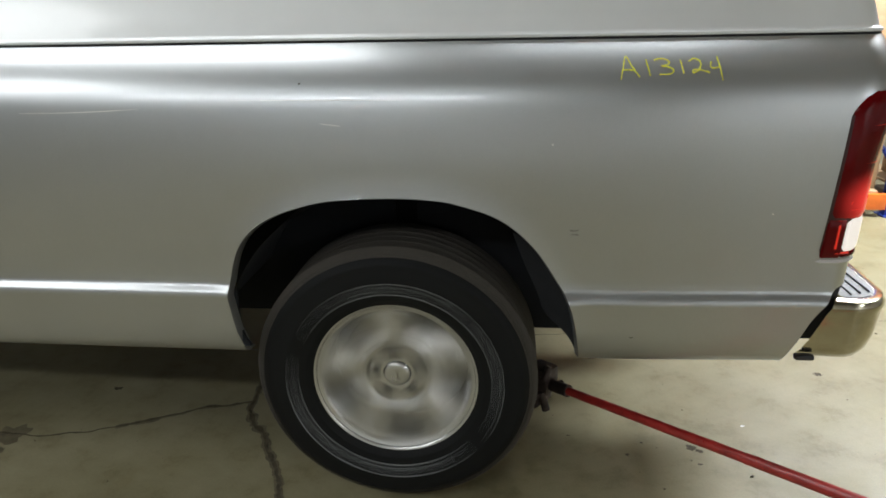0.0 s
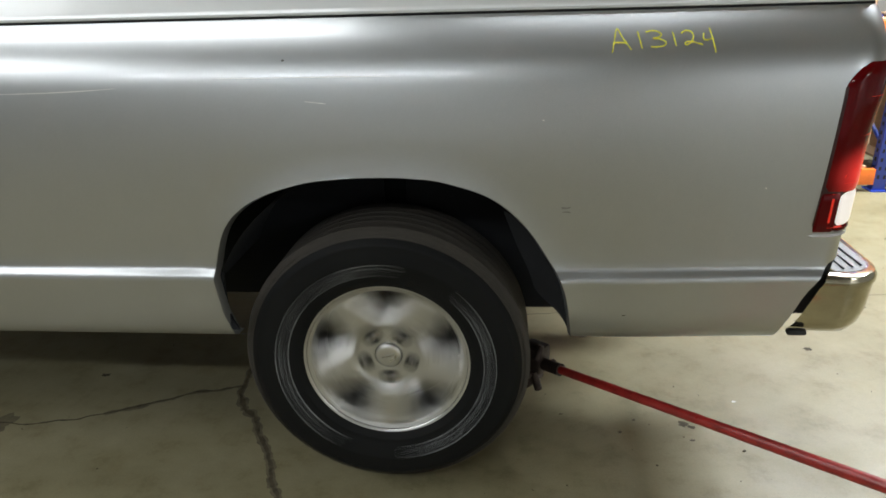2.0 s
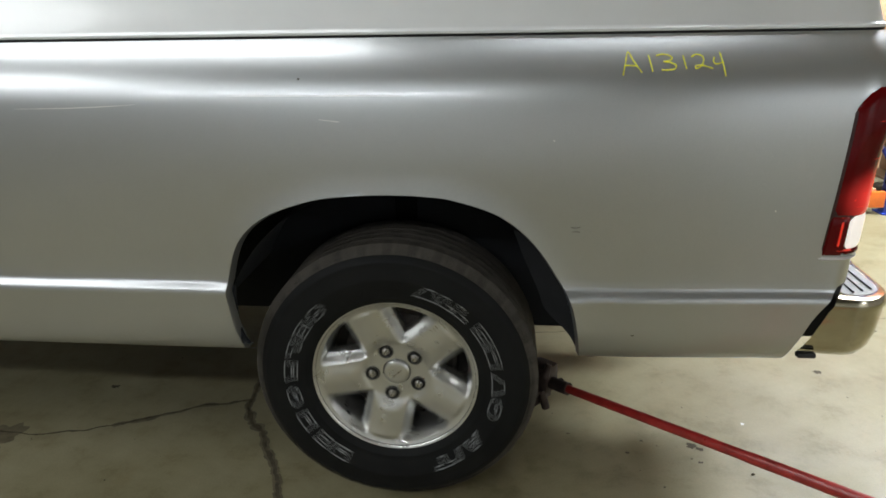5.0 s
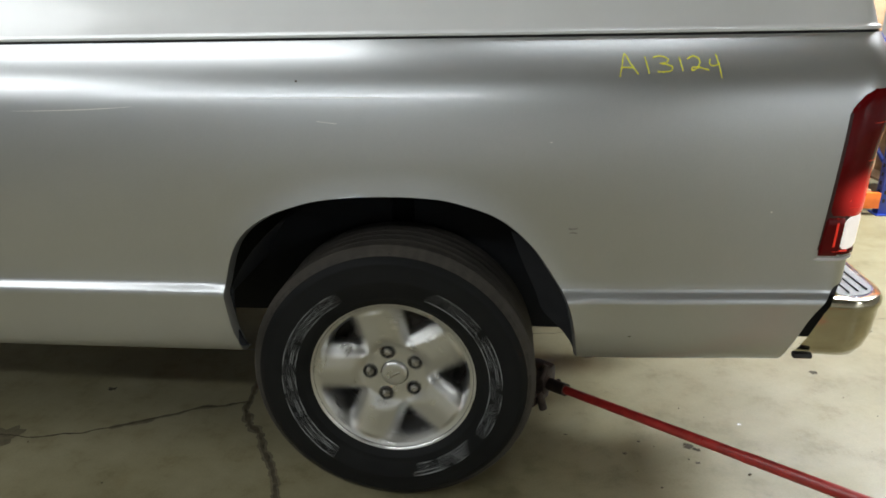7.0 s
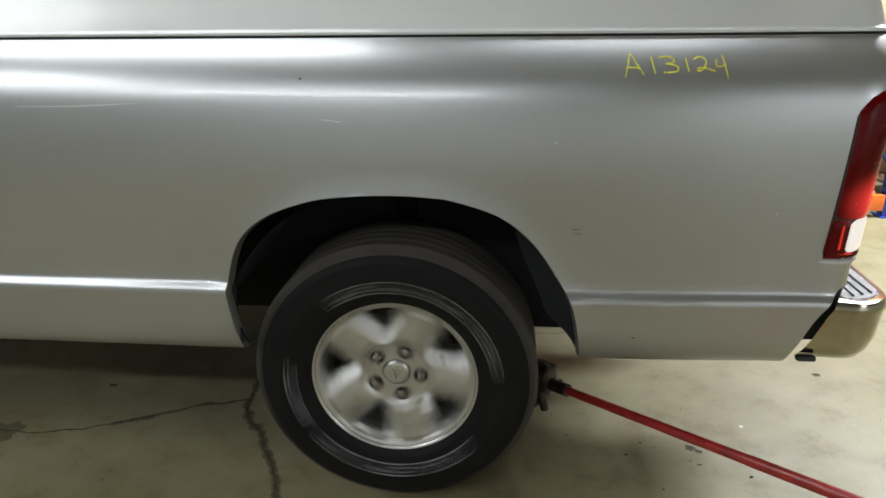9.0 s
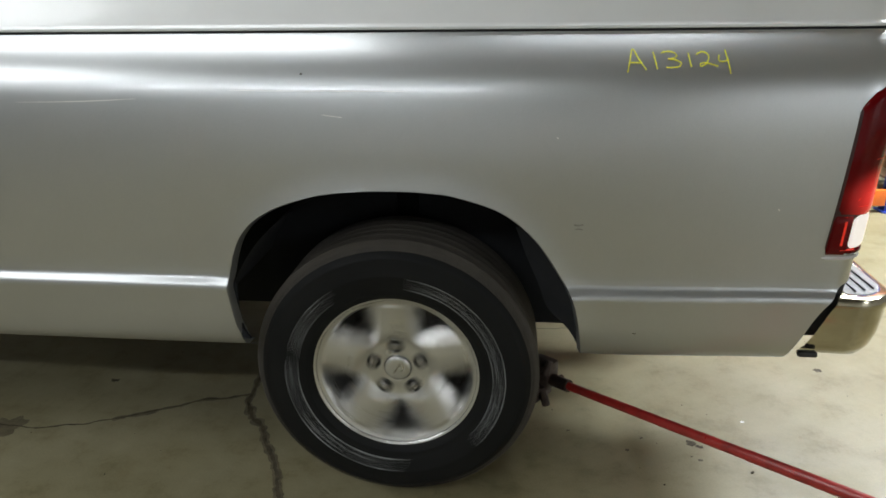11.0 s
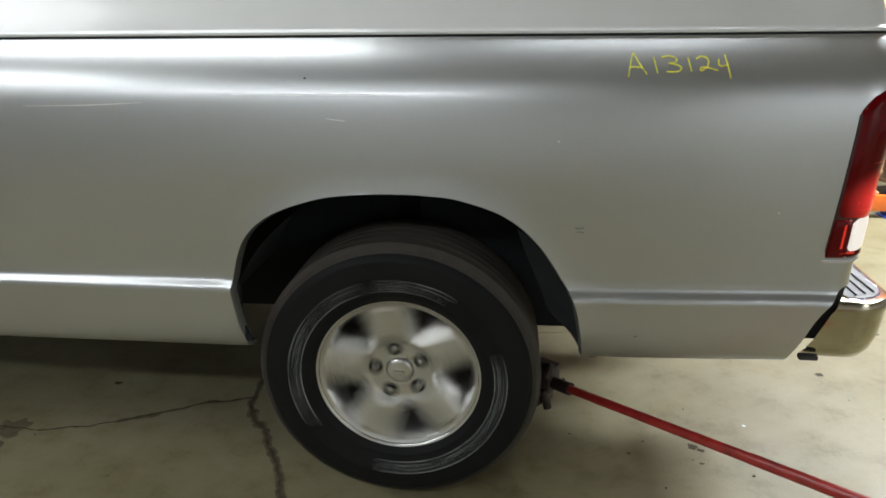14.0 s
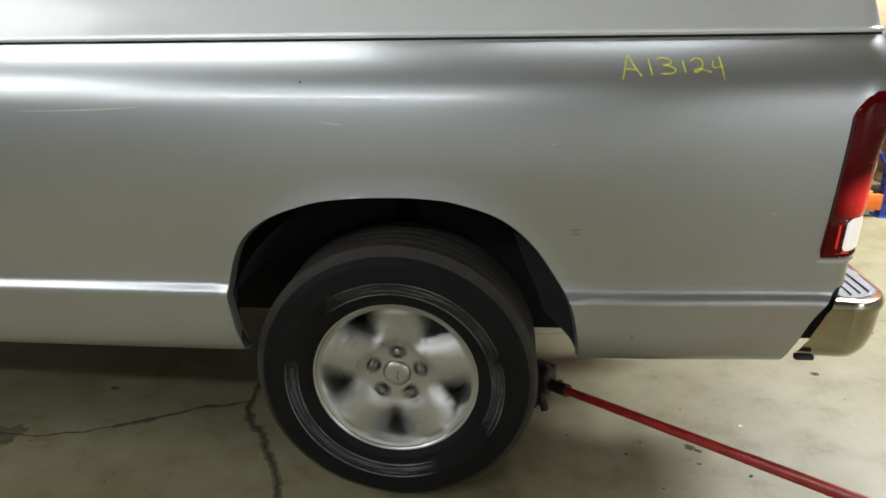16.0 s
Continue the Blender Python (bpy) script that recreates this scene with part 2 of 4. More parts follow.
def curve_through(keys, x):
    """A smooth curve through (x, y) keys."""
    if x <= keys[0][0]:
        return keys[0][1]
    for i in range(len(keys) - 1):
        (x0, y0), (x1, y1) = keys[i], keys[i + 1]
        if x <= x1:
            ym = keys[i - 1] if i else keys[i]
            yp = keys[i + 2] if i + 2 < len(keys) else keys[i + 1]
            m0 = (y1 - ym[1]) / max(1e-9, x1 - ym[0])
            m1 = (yp[1] - y0) / max(1e-9, yp[0] - x0)
            h = x1 - x0
            t = (x - x0) / h
            return ((2 * t**3 - 3 * t**2 + 1) * y0 + (t**3 - 2 * t**2 + t) * h * m0 + (-2 * t**3 + 3 * t**2) * y1 + (t**3 - t**2) * h * m1)
    return keys[-1][1]


# ---- the room ----
def room():
    bm = bmesh.new()
    box(bm, 1.0, 1.0, -0.06, 16, 14, 0.12)
    tagged(part("floor", bm, CONCRETE, None, smooth=False), "stained grey-beige concrete garage floor with cracks", "floor", kind="structure")
    for nm, c, s in (("wall_north", (1.0, 8.1, CEIL / 2), (16.4, 0.2, CEIL)), ("wall_south", (1.0, -6.1, CEIL / 2), (16.4, 0.2, CEIL)),
                     ("wall_west", (-7.1, 1.0, CEIL / 2), (0.2, 14, CEIL)), ("wall_east", (9.1, 1.0, CEIL / 2), (0.2, 14, CEIL))):
        bm = bmesh.new()
        box(bm, *c, *s)
        tagged(part(nm, bm, BOUNCE_WALL if nm == "wall_south" else WALL, None, smooth=False), "unseen garage wall, made white to brighten the truck's side" if nm == "wall_south" else "plain pale painted garage wall", "wall", kind="structure")
    bm = bmesh.new()
    box(bm, 1.0, 1.0, CEIL + 0.06, 16.4, 14.4, 0.12)
    tagged(part("ceiling", bm, CEILM, None, smooth=False), "plain grey garage ceiling", "ceiling", kind="structure")


def ceiling_lamp(x, y, length, wide):
    bm = bmesh.new()
    box(bm, 0, 0, 0.045, length + 0.08, wide + 0.05, 0.07, bevel=0.012)
    ob = part("ceiling_lamp", bm, LAMP_BODY, None)
    bm = bmesh.new()
    box(bm, 0, 0, 0.0, length, wide, 0.02, bevel=0.006)
    part("diffuser", bm, DIFFUSER, ob, "glowing white diffuser")
    ob.matrix_basis = pose(x, y, CEIL - 0.082)
    tagged(ob, "out-of-view ceiling lamp with lit diffuser, some added as fill", "lamp", "ceiling lamps")


# ---- the truck's bed ----
RAIL = 1.329
ARCH = [(-0.402, 0.52), (-0.405, 0.58), (-0.413, 0.66), (-0.411, 0.73), (-0.37, 0.831), (-0.295, 0.90), (-0.19, 0.945), (-0.085, 0.961), (0.022, 0.965),
        (0.10, 0.962), (0.172, 0.952), (0.281, 0.913), (0.364, 0.842), (0.429, 0.753), (0.462, 0.693), (0.480, 0.62), (0.492, 0.541), (0.497, 0.50)]
ARCH = [(x * 0.9867 + 0.0039 - 0.012 * (x < -0.25), z * 0.9867 + 0.0186 + 0.008 * (z > 0.8)) for x, z in ARCH]


def smooth_line(pts, per=8):
    out = []
    for i in range(len(pts) - 1):
        p0, p1, p2, p3 = (Vector(pts[max(0, min(len(pts) - 1, i + k))]) for k in (-1, 0, 1, 2))
        for s in range(per):
            t = s / per
            out.append(0.5 * (2 * p1 + (p2 - p0) * t + (2 * p0 - 5 * p1 + 4 * p2 - p3) * t * t + (3 * p1 - p0 - 3 * p2 + p3) * t**3))
    return out + [Vector(pts[-1])]


ARCH_LINE = smooth_line(ARCH)
ARCH_NP = np.array([tuple(p) for p in ARCH_LINE])


def arch_near(x, z):
    d = np.hypot(ARCH_NP[:, 0] - x, ARCH_NP[:, 1] - z)
    i = int(d.argmin())
    return ARCH_NP[i], float(d[i])


def in_arch(x, z):
    n, inside = len(ARCH_NP), False
    for i in range(n):
        (x0, z0), (x1, z1) = ARCH_NP[i - 1], ARCH_NP[i]
        if (z0 > z) != (z1 > z) and x < x0 + (z - z0) * (x1 - x0) / (z1 - z0):
            inside = not inside
    return inside


SIDE = [(0.530, 0.012), (0.540, -0.010), (0.565, -0.030), (0.61, -0.045), (0.66, -0.0505), (0.696, -0.0556), (0.703, -0.0551), (0.709, -0.0532), (0.716, -0.0478), (0.7230, -0.0412), (0.7300, -0.0382), (0.738, -0.0377),
        (0.745, -0.037), (0.78, -0.038), (0.86, -0.042), (0.96, -0.046), (1.06, -0.0475), (1.14, -0.046), (1.19, -0.0405), (1.215, -0.0345),
        (1.24, -0.0245), (1.265, -0.0095), (1.29, 0.011), (1.31, 0.032), (1.329, 0.056)]
CORNER, CORNER_R = 1.066, 0.066
CREASE_UP = 0.010


def side_y(x, z):
    y = curve_through(SIDE, z - CREASE_UP * smoothstep(z, 0.56, 0.68) * (1 - smoothstep(z, 0.80, 0.95)))
    # haunch over the wheel
    y -= 0.012 * math.exp(-((x - 0.1) / 0.55) ** 2) * math.exp(-((z - 1.04) / 0.16) ** 2)
    y += 0.020 * smoothstep(x, 0.55, 1.08)
    return y


def skin(u, z):
    """A point of the bed's outer skin: along the side, then round the rear corner."""
    if u <= CORNER:
        y = side_y(u, z)
        if z > 0.6:
            (ax, az), d = arch_near(u, z)
            if d < 0.07:
                y -= 0.007 * (1 - d / 0.07) ** 2
        return Vector((u, y, z))
    a = min((u - CORNER) / CORNER_R, math.pi / 2)
    rest = u - CORNER - CORNER_R * math.pi / 2
    lean = 0.024 * smoothstep(z, 1.02, 1.24)
    return Vector((CORNER + (CORNER_R + lean) * math.sin(a), side_y(CORNER, z) + CORNER_R * (1 - math.cos(a)) + max(0.0, rest), z))


FRONT = -1.42


def bed_side(parent):
    bm = bmesh.new()
    zs = [0.530, 0.534, 0.540, 0.55, 0.565, 0.585, 0.61, 0.635, 0.66, 0.685, 0.697] + [0.704 + 0.0036 * i for i in range(14)] + [0.757]
    zs += [0.765 + 0.0125 * i for i in range(46)]
    zs[-1] = RAIL
    us = [FRONT + 0.0145 * i for i in range(int((CORNER - FRONT) / 0.0145) + 1)]
    us += [CORNER + 0.0125 * i for i in range(1, 17)]
    grid = {}
    for i, u in enumerate(us):
        for j, z in enumerate(zs):
            uu = u
            if z < 0.75:
                uu = min(u, curve_through([(0.53, 1.0), (0.57, 1.008), (0.61, 1.022), (0.66, 1.040), (0.70, 1.060), (0.75, 1.096)], z))
            grid[i, j] = (uu, z)
    dead = {k for k, (u, z) in grid.items() if -0.5 < u < 0.6 and in_arch(u, z)}
    verts = {}
    keep = []
    for i in range(len(us) - 1):
        for j in range(len(zs) - 1):
            q = [(i, j), (i + 1, j), (i + 1, j + 1), (i, j + 1)]
            if sum(k in dead for k in q) >= 3:
                continue
            if len({grid[k] for k in q}) < 3:
                continue
            keep.append(q)
    rim = {k for q in keep for k in q if k in dead}
    count = {}
    for q in keep:
        for k in q:
            count[k] = count.get(k, 0) + 1
    for k in list(count):
        u, z = grid[k]
        if k in rim or (count[k] < 4 and arch_near(u, z)[1] < 0.02 and z > 0.535):
            (ax, az), d = arch_near(u, z)
            grid[k] = (ax, az if z > 0.535 else z)
            rim.add(k)
    for q in keep:
        ring = []
        for k in q:
            if k not in verts:
                verts[k] = bm.verts.new(skin(*grid[k]))
            if verts[k] not in ring:
                ring.append(verts[k])
        bm.faces.new(ring)
    bmesh.ops.remove_doubles(bm, verts=bm.verts[:], dist=0.0008)
    # rolled lip round the wheel opening and folded lower hem
    edges = [e for e in bm.edges if e.is_boundary]
    lip = [e for e in edges if all(arch_near(v.co.x, v.co.z)[1] < 0.004 and v.co.y < 0.1 for v in e.verts)]
    for dy, grow in ((0.006, 0.003), (0.022, 0.004)):
        got = bmesh.ops.extrude_edge_only(bm, edges=lip)["geom"]
        vs = [g for g in got if isinstance(g, bmesh.types.BMVert)]
        for v in vs:
            d = Vector((0.04 - v.co.x, 0, 0.70 - v.co.z))
            d.normalize()
            v.co += d * grow + Vector((0, dy, 0))
        lip = [g for g in got if isinstance(g, bmesh.types.BMEdge) and g.is_boundary and all(w in vs for w in g.verts)]
    # the hem hangs a little lower ahead of the wheel
    for v in bm.verts:
        drop = 0.013 if v.co.x < 0.05 else 0.004
        v.co.z -= drop * (1 - smoothstep(v.co.z, 0.53, 0.67))
    part("bed_side", bm, PAINT, parent, "silver metallic bed side with round wheel opening")


def seam(parent):
    bm = bmesh.new()
    rows_ = []
    for i in range(120):
        u = FRONT + (1.19 - FRONT) * i / 119
        p = skin(u, RAIL)
        rows_.append([p + Vector((0, 0.006, -0.001)), p + Vector((0, 0.010, 0.0065)), p + Vector((0, 0.05, 0.0065))])
    grid_mesh(bm, rows_)
    part("seam", bm, GAP, parent, "dark rubber seam under the lid")


def lid(parent):
    bm = bmesh.new()
    prof = [(0.030, 0.0055), (0.002, 0.0055), (0.000, 0.0075), (0.000, 0.012), (0.002, 0.0145), (0.006, 0.016), (0.010, 0.021), (0.024, 0.060), (0.044, 0.105), (0.062, 0.140), (0.088, 0.165), (0.11, 0.180), (0.80, 0.205), (1.40, 0.180), (1.47, 0.140), (1.52, 0.060), (1.54, 0.006)]
    rows_ = []
    n = 150
    for i in range(n):
        u = FRONT + (1.30 - FRONT) * i / (n - 1)
        p = skin(u, RAIL)
        e = skin(min(u + 0.01, 1.4), RAIL) - p
        inward = Vector((-e.y, e.x, 0)).normalized()
        rows_.append([Vector((p.x, p.y, RAIL)) + inward * min(o, 0.12 if u > CORNER else 2) + Vector((0, 0, h)) for o, h in prof])
    grid_mesh(bm, rows_)
    part("tonneau_lid", bm, LID_PAINT, parent, "silver painted hard lid with rounded edge")


def bed_inside(parent):
    bm = bmesh.new()
    box(bm, (FRONT + 1.1) / 2, 0.81, 0.80, 1.1 - FRONT, 0.78, 0.05)
    box(bm, FRONT + 0.02, 0.80, 1.05, 0.04, 1.50, 0.5)
    part("bed_floor", bm, UNDER, parent, smooth=False)
    bm = bmesh.new()
    pts = [[Vector((p.x, 1.62 - p.y, p.z)) for p in (skin(u, z) for z in (0.54, 0.6, 0.7, 0.73, 0.8, 1.0, 1.15, 1.25, RAIL))] for u in [FRONT + 0.1 * i for i in range(25)] + [CORNER, CORNER + 0.05, CORNER + 0.1, CORNER + 0.157]]
    grid_mesh(bm, pts)
    part("bed_side", bm, PAINT, parent)
    bm = bmesh.new()
    box(bm, 1.135, 0.81, 1.03, 0.035, 1.36, 0.56, bevel=0.012)
    part("tailgate", bm, PAINT, parent, "silver tailgate")
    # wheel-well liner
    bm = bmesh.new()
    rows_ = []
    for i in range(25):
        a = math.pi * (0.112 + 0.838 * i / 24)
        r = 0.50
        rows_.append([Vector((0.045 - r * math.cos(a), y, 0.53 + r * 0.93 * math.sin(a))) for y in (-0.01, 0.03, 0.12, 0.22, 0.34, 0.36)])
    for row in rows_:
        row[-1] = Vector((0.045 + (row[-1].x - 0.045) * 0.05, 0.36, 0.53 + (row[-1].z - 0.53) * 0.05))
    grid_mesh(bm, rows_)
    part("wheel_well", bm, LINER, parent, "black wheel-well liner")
    # added near-black sheets stand in for the deep shade behind the wheel
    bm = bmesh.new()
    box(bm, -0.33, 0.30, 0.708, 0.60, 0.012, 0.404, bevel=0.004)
    part("dark_backing", bm, LINER, parent)
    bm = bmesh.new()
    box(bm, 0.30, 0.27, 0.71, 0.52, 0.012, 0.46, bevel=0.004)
    part("dark_backing", bm, LINER, parent)
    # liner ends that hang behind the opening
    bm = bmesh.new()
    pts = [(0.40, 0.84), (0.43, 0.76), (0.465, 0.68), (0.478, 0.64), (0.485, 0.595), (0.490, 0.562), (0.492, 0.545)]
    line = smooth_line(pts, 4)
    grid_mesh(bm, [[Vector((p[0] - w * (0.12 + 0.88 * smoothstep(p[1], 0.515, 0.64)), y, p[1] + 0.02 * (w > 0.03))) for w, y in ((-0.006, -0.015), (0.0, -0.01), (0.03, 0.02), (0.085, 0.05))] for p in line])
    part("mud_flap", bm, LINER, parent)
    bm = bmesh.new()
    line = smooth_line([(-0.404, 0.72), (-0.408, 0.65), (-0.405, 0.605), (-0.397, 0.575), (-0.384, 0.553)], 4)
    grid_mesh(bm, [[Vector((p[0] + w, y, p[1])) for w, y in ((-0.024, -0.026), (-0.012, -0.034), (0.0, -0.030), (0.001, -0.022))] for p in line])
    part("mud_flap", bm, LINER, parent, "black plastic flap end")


def chassis(parent):
    bm = bmesh.new()
    box(bm, -0.1, 0.40, 0.66, 2.6, 0.06, 0.15, bevel=0.01)
    part("frame_rail", bm, UNDER, parent)
    bm = bmesh.new()
    box(bm, -0.1, 1.22, 0.66, 2.6, 0.06, 0.15, bevel=0.01)
    part("frame_rail", bm, UNDER, parent)
    bm = bmesh.new()
    tube(bm, (0, 0.16, 0.44), (0, 1.46, 0.405), 0.045, 24)
    bmesh.ops.create_uvsphere(bm, u_segments=24, v_segments=14, radius=0.14, matrix=pose(0, 0.80, 0.43))
    tube(bm, (0, 0.10, 0.44), (0, 0.20, 0.44), 0.155, 40)
    part("axle", bm, UNDER, parent, "dirty steel rear axle")
    bm = bmesh.new()
    for i in range(3):
        rows_ = []
        for k in range(21):
            x = -0.62 + 1.24 * k / 20
            z = 0.545 - 0.018 * i - 0.10 * (1 - (x / 0.62) ** 2) * 0.6
            if abs(x) > 0.62 - 0.14 * i:
                continue
            rows_.append([Vector((x, 0.35, z)), Vector((x, 0.42, z)), Vector((x, 0.42, z - 0.012)), Vector((x, 0.35, z - 0.012)), Vector((x, 0.35, z))])
        grid_mesh(bm, rows_)
    part("leaf_spring", bm, UNDER, parent)
    bm = bmesh.new()
    tube(bm, (-0.9, 0.95, 0.52), (1.0, 0.95, 0.55), 0.035, 20)
    box(bm, -0.75, 0.80, 0.56, 0.5, 0.32, 0.2, bevel=0.04)
    part("exhaust", bm, UNDER, parent)


def floor_shade_block(parent):
    # added out of sight to keep light off the floor beneath the bed
    bm = bmesh.new()
    box(bm, -1.3, 0.62, 0.62, 0.9, 0.40, 0.22, bevel=0.05)
    part("floor_shade_block", bm, BLACK, parent, "unseen black block that shades the floor under the bed")


def cab(parent):
    """The closed cab ahead of the bed."""
    bm = bmesh.new()
    sect = [(z, curve_through(SIDE, z)) for z in (0.53, 0.56, 0.62, 0.70, 0.725, 0.76, 0.9, 1.05, 1.18, 1.24, 1.29)]
    sect += [(1.34, 0.05), (1.50, 0.10), (1.66, 0.16), (1.76, 0.21), (1.82, 0.30), (1.85, 0.50), (1.855, 0.81)]
    ring = [(y, z) for z, y in sect] + [(1.62 - y, z) for z, y in reversed(sect[:-1])]
    rows_ = []
    for x, k in ((-3.55, 0.0), (-3.5, 0.55), (-3.1, 0.9), (-2.8, 1.0), (-1.6, 1.0), (-1.44, 0.99), (-1.424, 0.97)):
        rows_.append([Vector((x + (0.0 if z < 1.3 else -0.0), 0.81 + (y - 0.81) * (0.96 + 0.04 * k), z if z < 1.3 else 1.3 + (z - 1.3) * k)) for y, z in ring])
    grid_mesh(bm, rows_)
    for row in (rows_[0], rows_[-1]):
        bm.faces.new([bm.verts.new(p) for p in row])
    part("cab", bm, PAINT, parent, "silver truck cab")


# ---- tail lamp ----
def lens_patch(parent, name, material, rows_z, left, right, off, label="", n=14, depth=0.02):
    """A curved patch of the rear corner between two edges, raised by off."""
    bm = bmesh.new()
    pts = []
    for z in rows_z:
        a, b = left(z), right(z)
        row = []
        for k in range(n + 1):
            u = a + (b - a) * k / n
            p, q = skin(u, z), skin(u + 0.004, z)
            d = q - p
            nrm = Vector((d.y, -d.x, 0)).normalized()
            edge = min(k, n - k) == 0
            row.append(p + nrm * (off if not edge else off - depth * 0.35))
        pts.append(row)
    vs = grid_mesh(bm, pts)
    for k in (0, -1):
        for v in vs[k]:
            v.co += Vector((0, 0.006, 0))
    return part(name, bm, material, parent, label)


def tail_light(parent):
    def zs(a, b, n=12):
        return [a + (b - a) * i / n for i in range(n + 1)]
    left = lambda z: 1.034 + 0.045 * (z - 0.835)
    lo, hi = 0.830, 1.185
    top = lambda z: 0.72 * max(0.0, z - 1.168)
    base = lens_patch(parent, "tail_light", LAMP_EDGE, zs(lo - 0.003, 1.222, 20), lambda z: left(z) - 0.008 + top(z), lambda z: 1.208, 0.003, "wrap-round red tail light, reversing lamp lit")
    lens_patch(base, "main_lens", RED_LENS, zs(0.928, 1.216, 20), lambda z: left(z) + 0.002 + top(z - 0.006), lambda z: 1.204, 0.008, "glossy deep red lens over the brake lamp")
    lens_patch(base, "side_lens", RED_LENS, zs(lo, 0.928, 8), lambda z: left(z) + 0.002, lambda z: 1.081, 0.008, "red side lens")
    lens_patch(base, "reflector", RED_EDGE, zs(0.845, 0.925, 6), lambda z: 1.062, lambda z: 1.067, 0.0095, "red reflector strip, its glint given as glow")
    lens_patch(base, "reversing_lens", CLEAR_LIT, zs(0.846, 0.928, 8), lambda z: 1.079 + 0.25 * max(0.0, z - 0.912), lambda z: 1.200, 0.0082, "lit clear reversing lens")
    lens_patch(base, "lower_lens", RED_LENS, zs(lo, 0.846, 3), lambda z: 1.080, lambda z: 1.204, 0.008)
    lens_patch(base, "reflector", RED_EDGE, zs(0.841, 0.846, 2), lambda z: 1.062, lambda z: 1.100, 0.0095, "red reflector strip, its glint given as glow")
    for z0, z1, u0, u1 in ((0.950, 0.953, 1.075, 1.125), (0.954, 0.982, 1.073, 1.0755), (0.981, 0.984, 1.092, 1.110), (0.966, 0.984, 1.126, 1.129), (1.058, 1.061, 1.090, 1.150), (1.142, 1.146, 1.085, 1.140)):
        lens_patch(base, "brake_reflector", RED_EDGE, zs(z0, z1, 2), lambda z: u0 + 0.35 * (z - z0), lambda z: u1 + 0.35 * (z - z0), 0.0092, "facet of the red reflector, its glint given as glow", n=4, depth=0.004)
    lens_patch(base, "bezel", LENS_RIM, zs(lo - 0.014, lo - 0.005, 2), lambda z: left(z) - 0.004, lambda z: 1.206, 0.007, "silver lower edge")


# ---- bumper ----
def bumper(parent):
    path = []
    for i in range(40):
        t = i / 39
        if t < 0.3:
            s = t / 0.3
            path.append((1.122 + 0.048 * s, 0.034 - 0.008 * s, -1.0, 0.0))
        elif t < 0.7:
            a = (t - 0.3) / 0.4 * math.pi / 2
            path.append((1.17 + 0.105 * math.sin(a), 0.026 + 0.105 * (1 - math.cos(a)), -math.cos(a), math.sin(a)))
        else:
            s = (t - 0.7) / 0.3
            path.append((1.275 + 0.02 * math.sin(s * math.pi / 2), 0.131 + 0.70 * s, 0.0, 1.0))
    prof = [(-0.045, 0.690), (-0.02, 0.697), (-0.004, 0.693), (0.004, 0.680), (0.004, 0.668), (-0.001, 0.655), (-0.002, 0.63), (-0.006, 0.585), (-0.016, 0.548), (-0.032, 0.524), (-0.045, 0.518)]
    bm = bmesh.new()
    rows_ = []
    for k, (x, y, ny, nx) in enumerate(path):
        # forward end slants down to a point
        rows_.append([Vector((x + nx * o + -(0.69 - z) * 0.38 * max(0, 1 - k / 11), y - (-ny) * o, z)) for o, z in prof])
    grid_mesh(bm, rows_)
    bump_ = part("rear_bumper", bm, CHROME, parent, "chrome wrap-round rear bumper")
    bm = bmesh.new()
    rows_ = []
    for k, (x, y, ny, nx) in enumerate(path):
        inner = Vector((min(1.14, x - 0.01), y + 0.10, 0.699))
        o = Vector((x - nx * 0.024, y + (-ny) * 0.024, 0.698))
        rows_.append([o + Vector((0, 0, -0.01)), o, o.lerp(inner, 0.5) + Vector((0, 0, 0.002)), inner])
    grid_mesh(bm, rows_[6:])
    part("step_pad", bm, STEP, bump_, "grey plastic step pad")
    for i in range(3):
        bm = bmesh.new()
        x = 1.172 + 0.027 * i
        y0 = 0.062 + 0.012 * i
        box(bm, x, (y0 + 0.55) / 2, 0.7015, 0.0042, 0.55 - y0, 0.005, bevel=0.0015)
        part("rib", bm, RIBS, bump_)
    bm = bmesh.new()
    front = smooth_line([(1.030, 0.575), (1.036, 0.61), (1.052, 0.66), (1.066, 0.70), (1.086, 0.75), (1.10, 0.772)], 4)
    back = smooth_line([(1.088, 0.575), (1.096, 0.61), (1.112, 0.66), (1.118, 0.70), (1.122, 0.735), (1.118, 0.760)], 4)
    grid_mesh(bm, [[Vector((a[0], 0.05, a[1])), Vector((a[0] * 0.6 + b[0] * 0.4, 0.058, b[1])), Vector((b[0] + 0.02, 0.06, b[1])), Vector((b[0] + 0.035, 0.11, b[1] - 0.01))] for a, b in zip(front, back)])
    box(bm, 1.078, 0.046, 0.528, 0.048, 0.02, 0.015, bevel=0.006)
    part("bracket", bm, BLACK, bump_, "black bumper end bracket")


# ---- wheel ----
TYRE_R = 0.3910
HUB = (0.0, 0.0, 0.44)


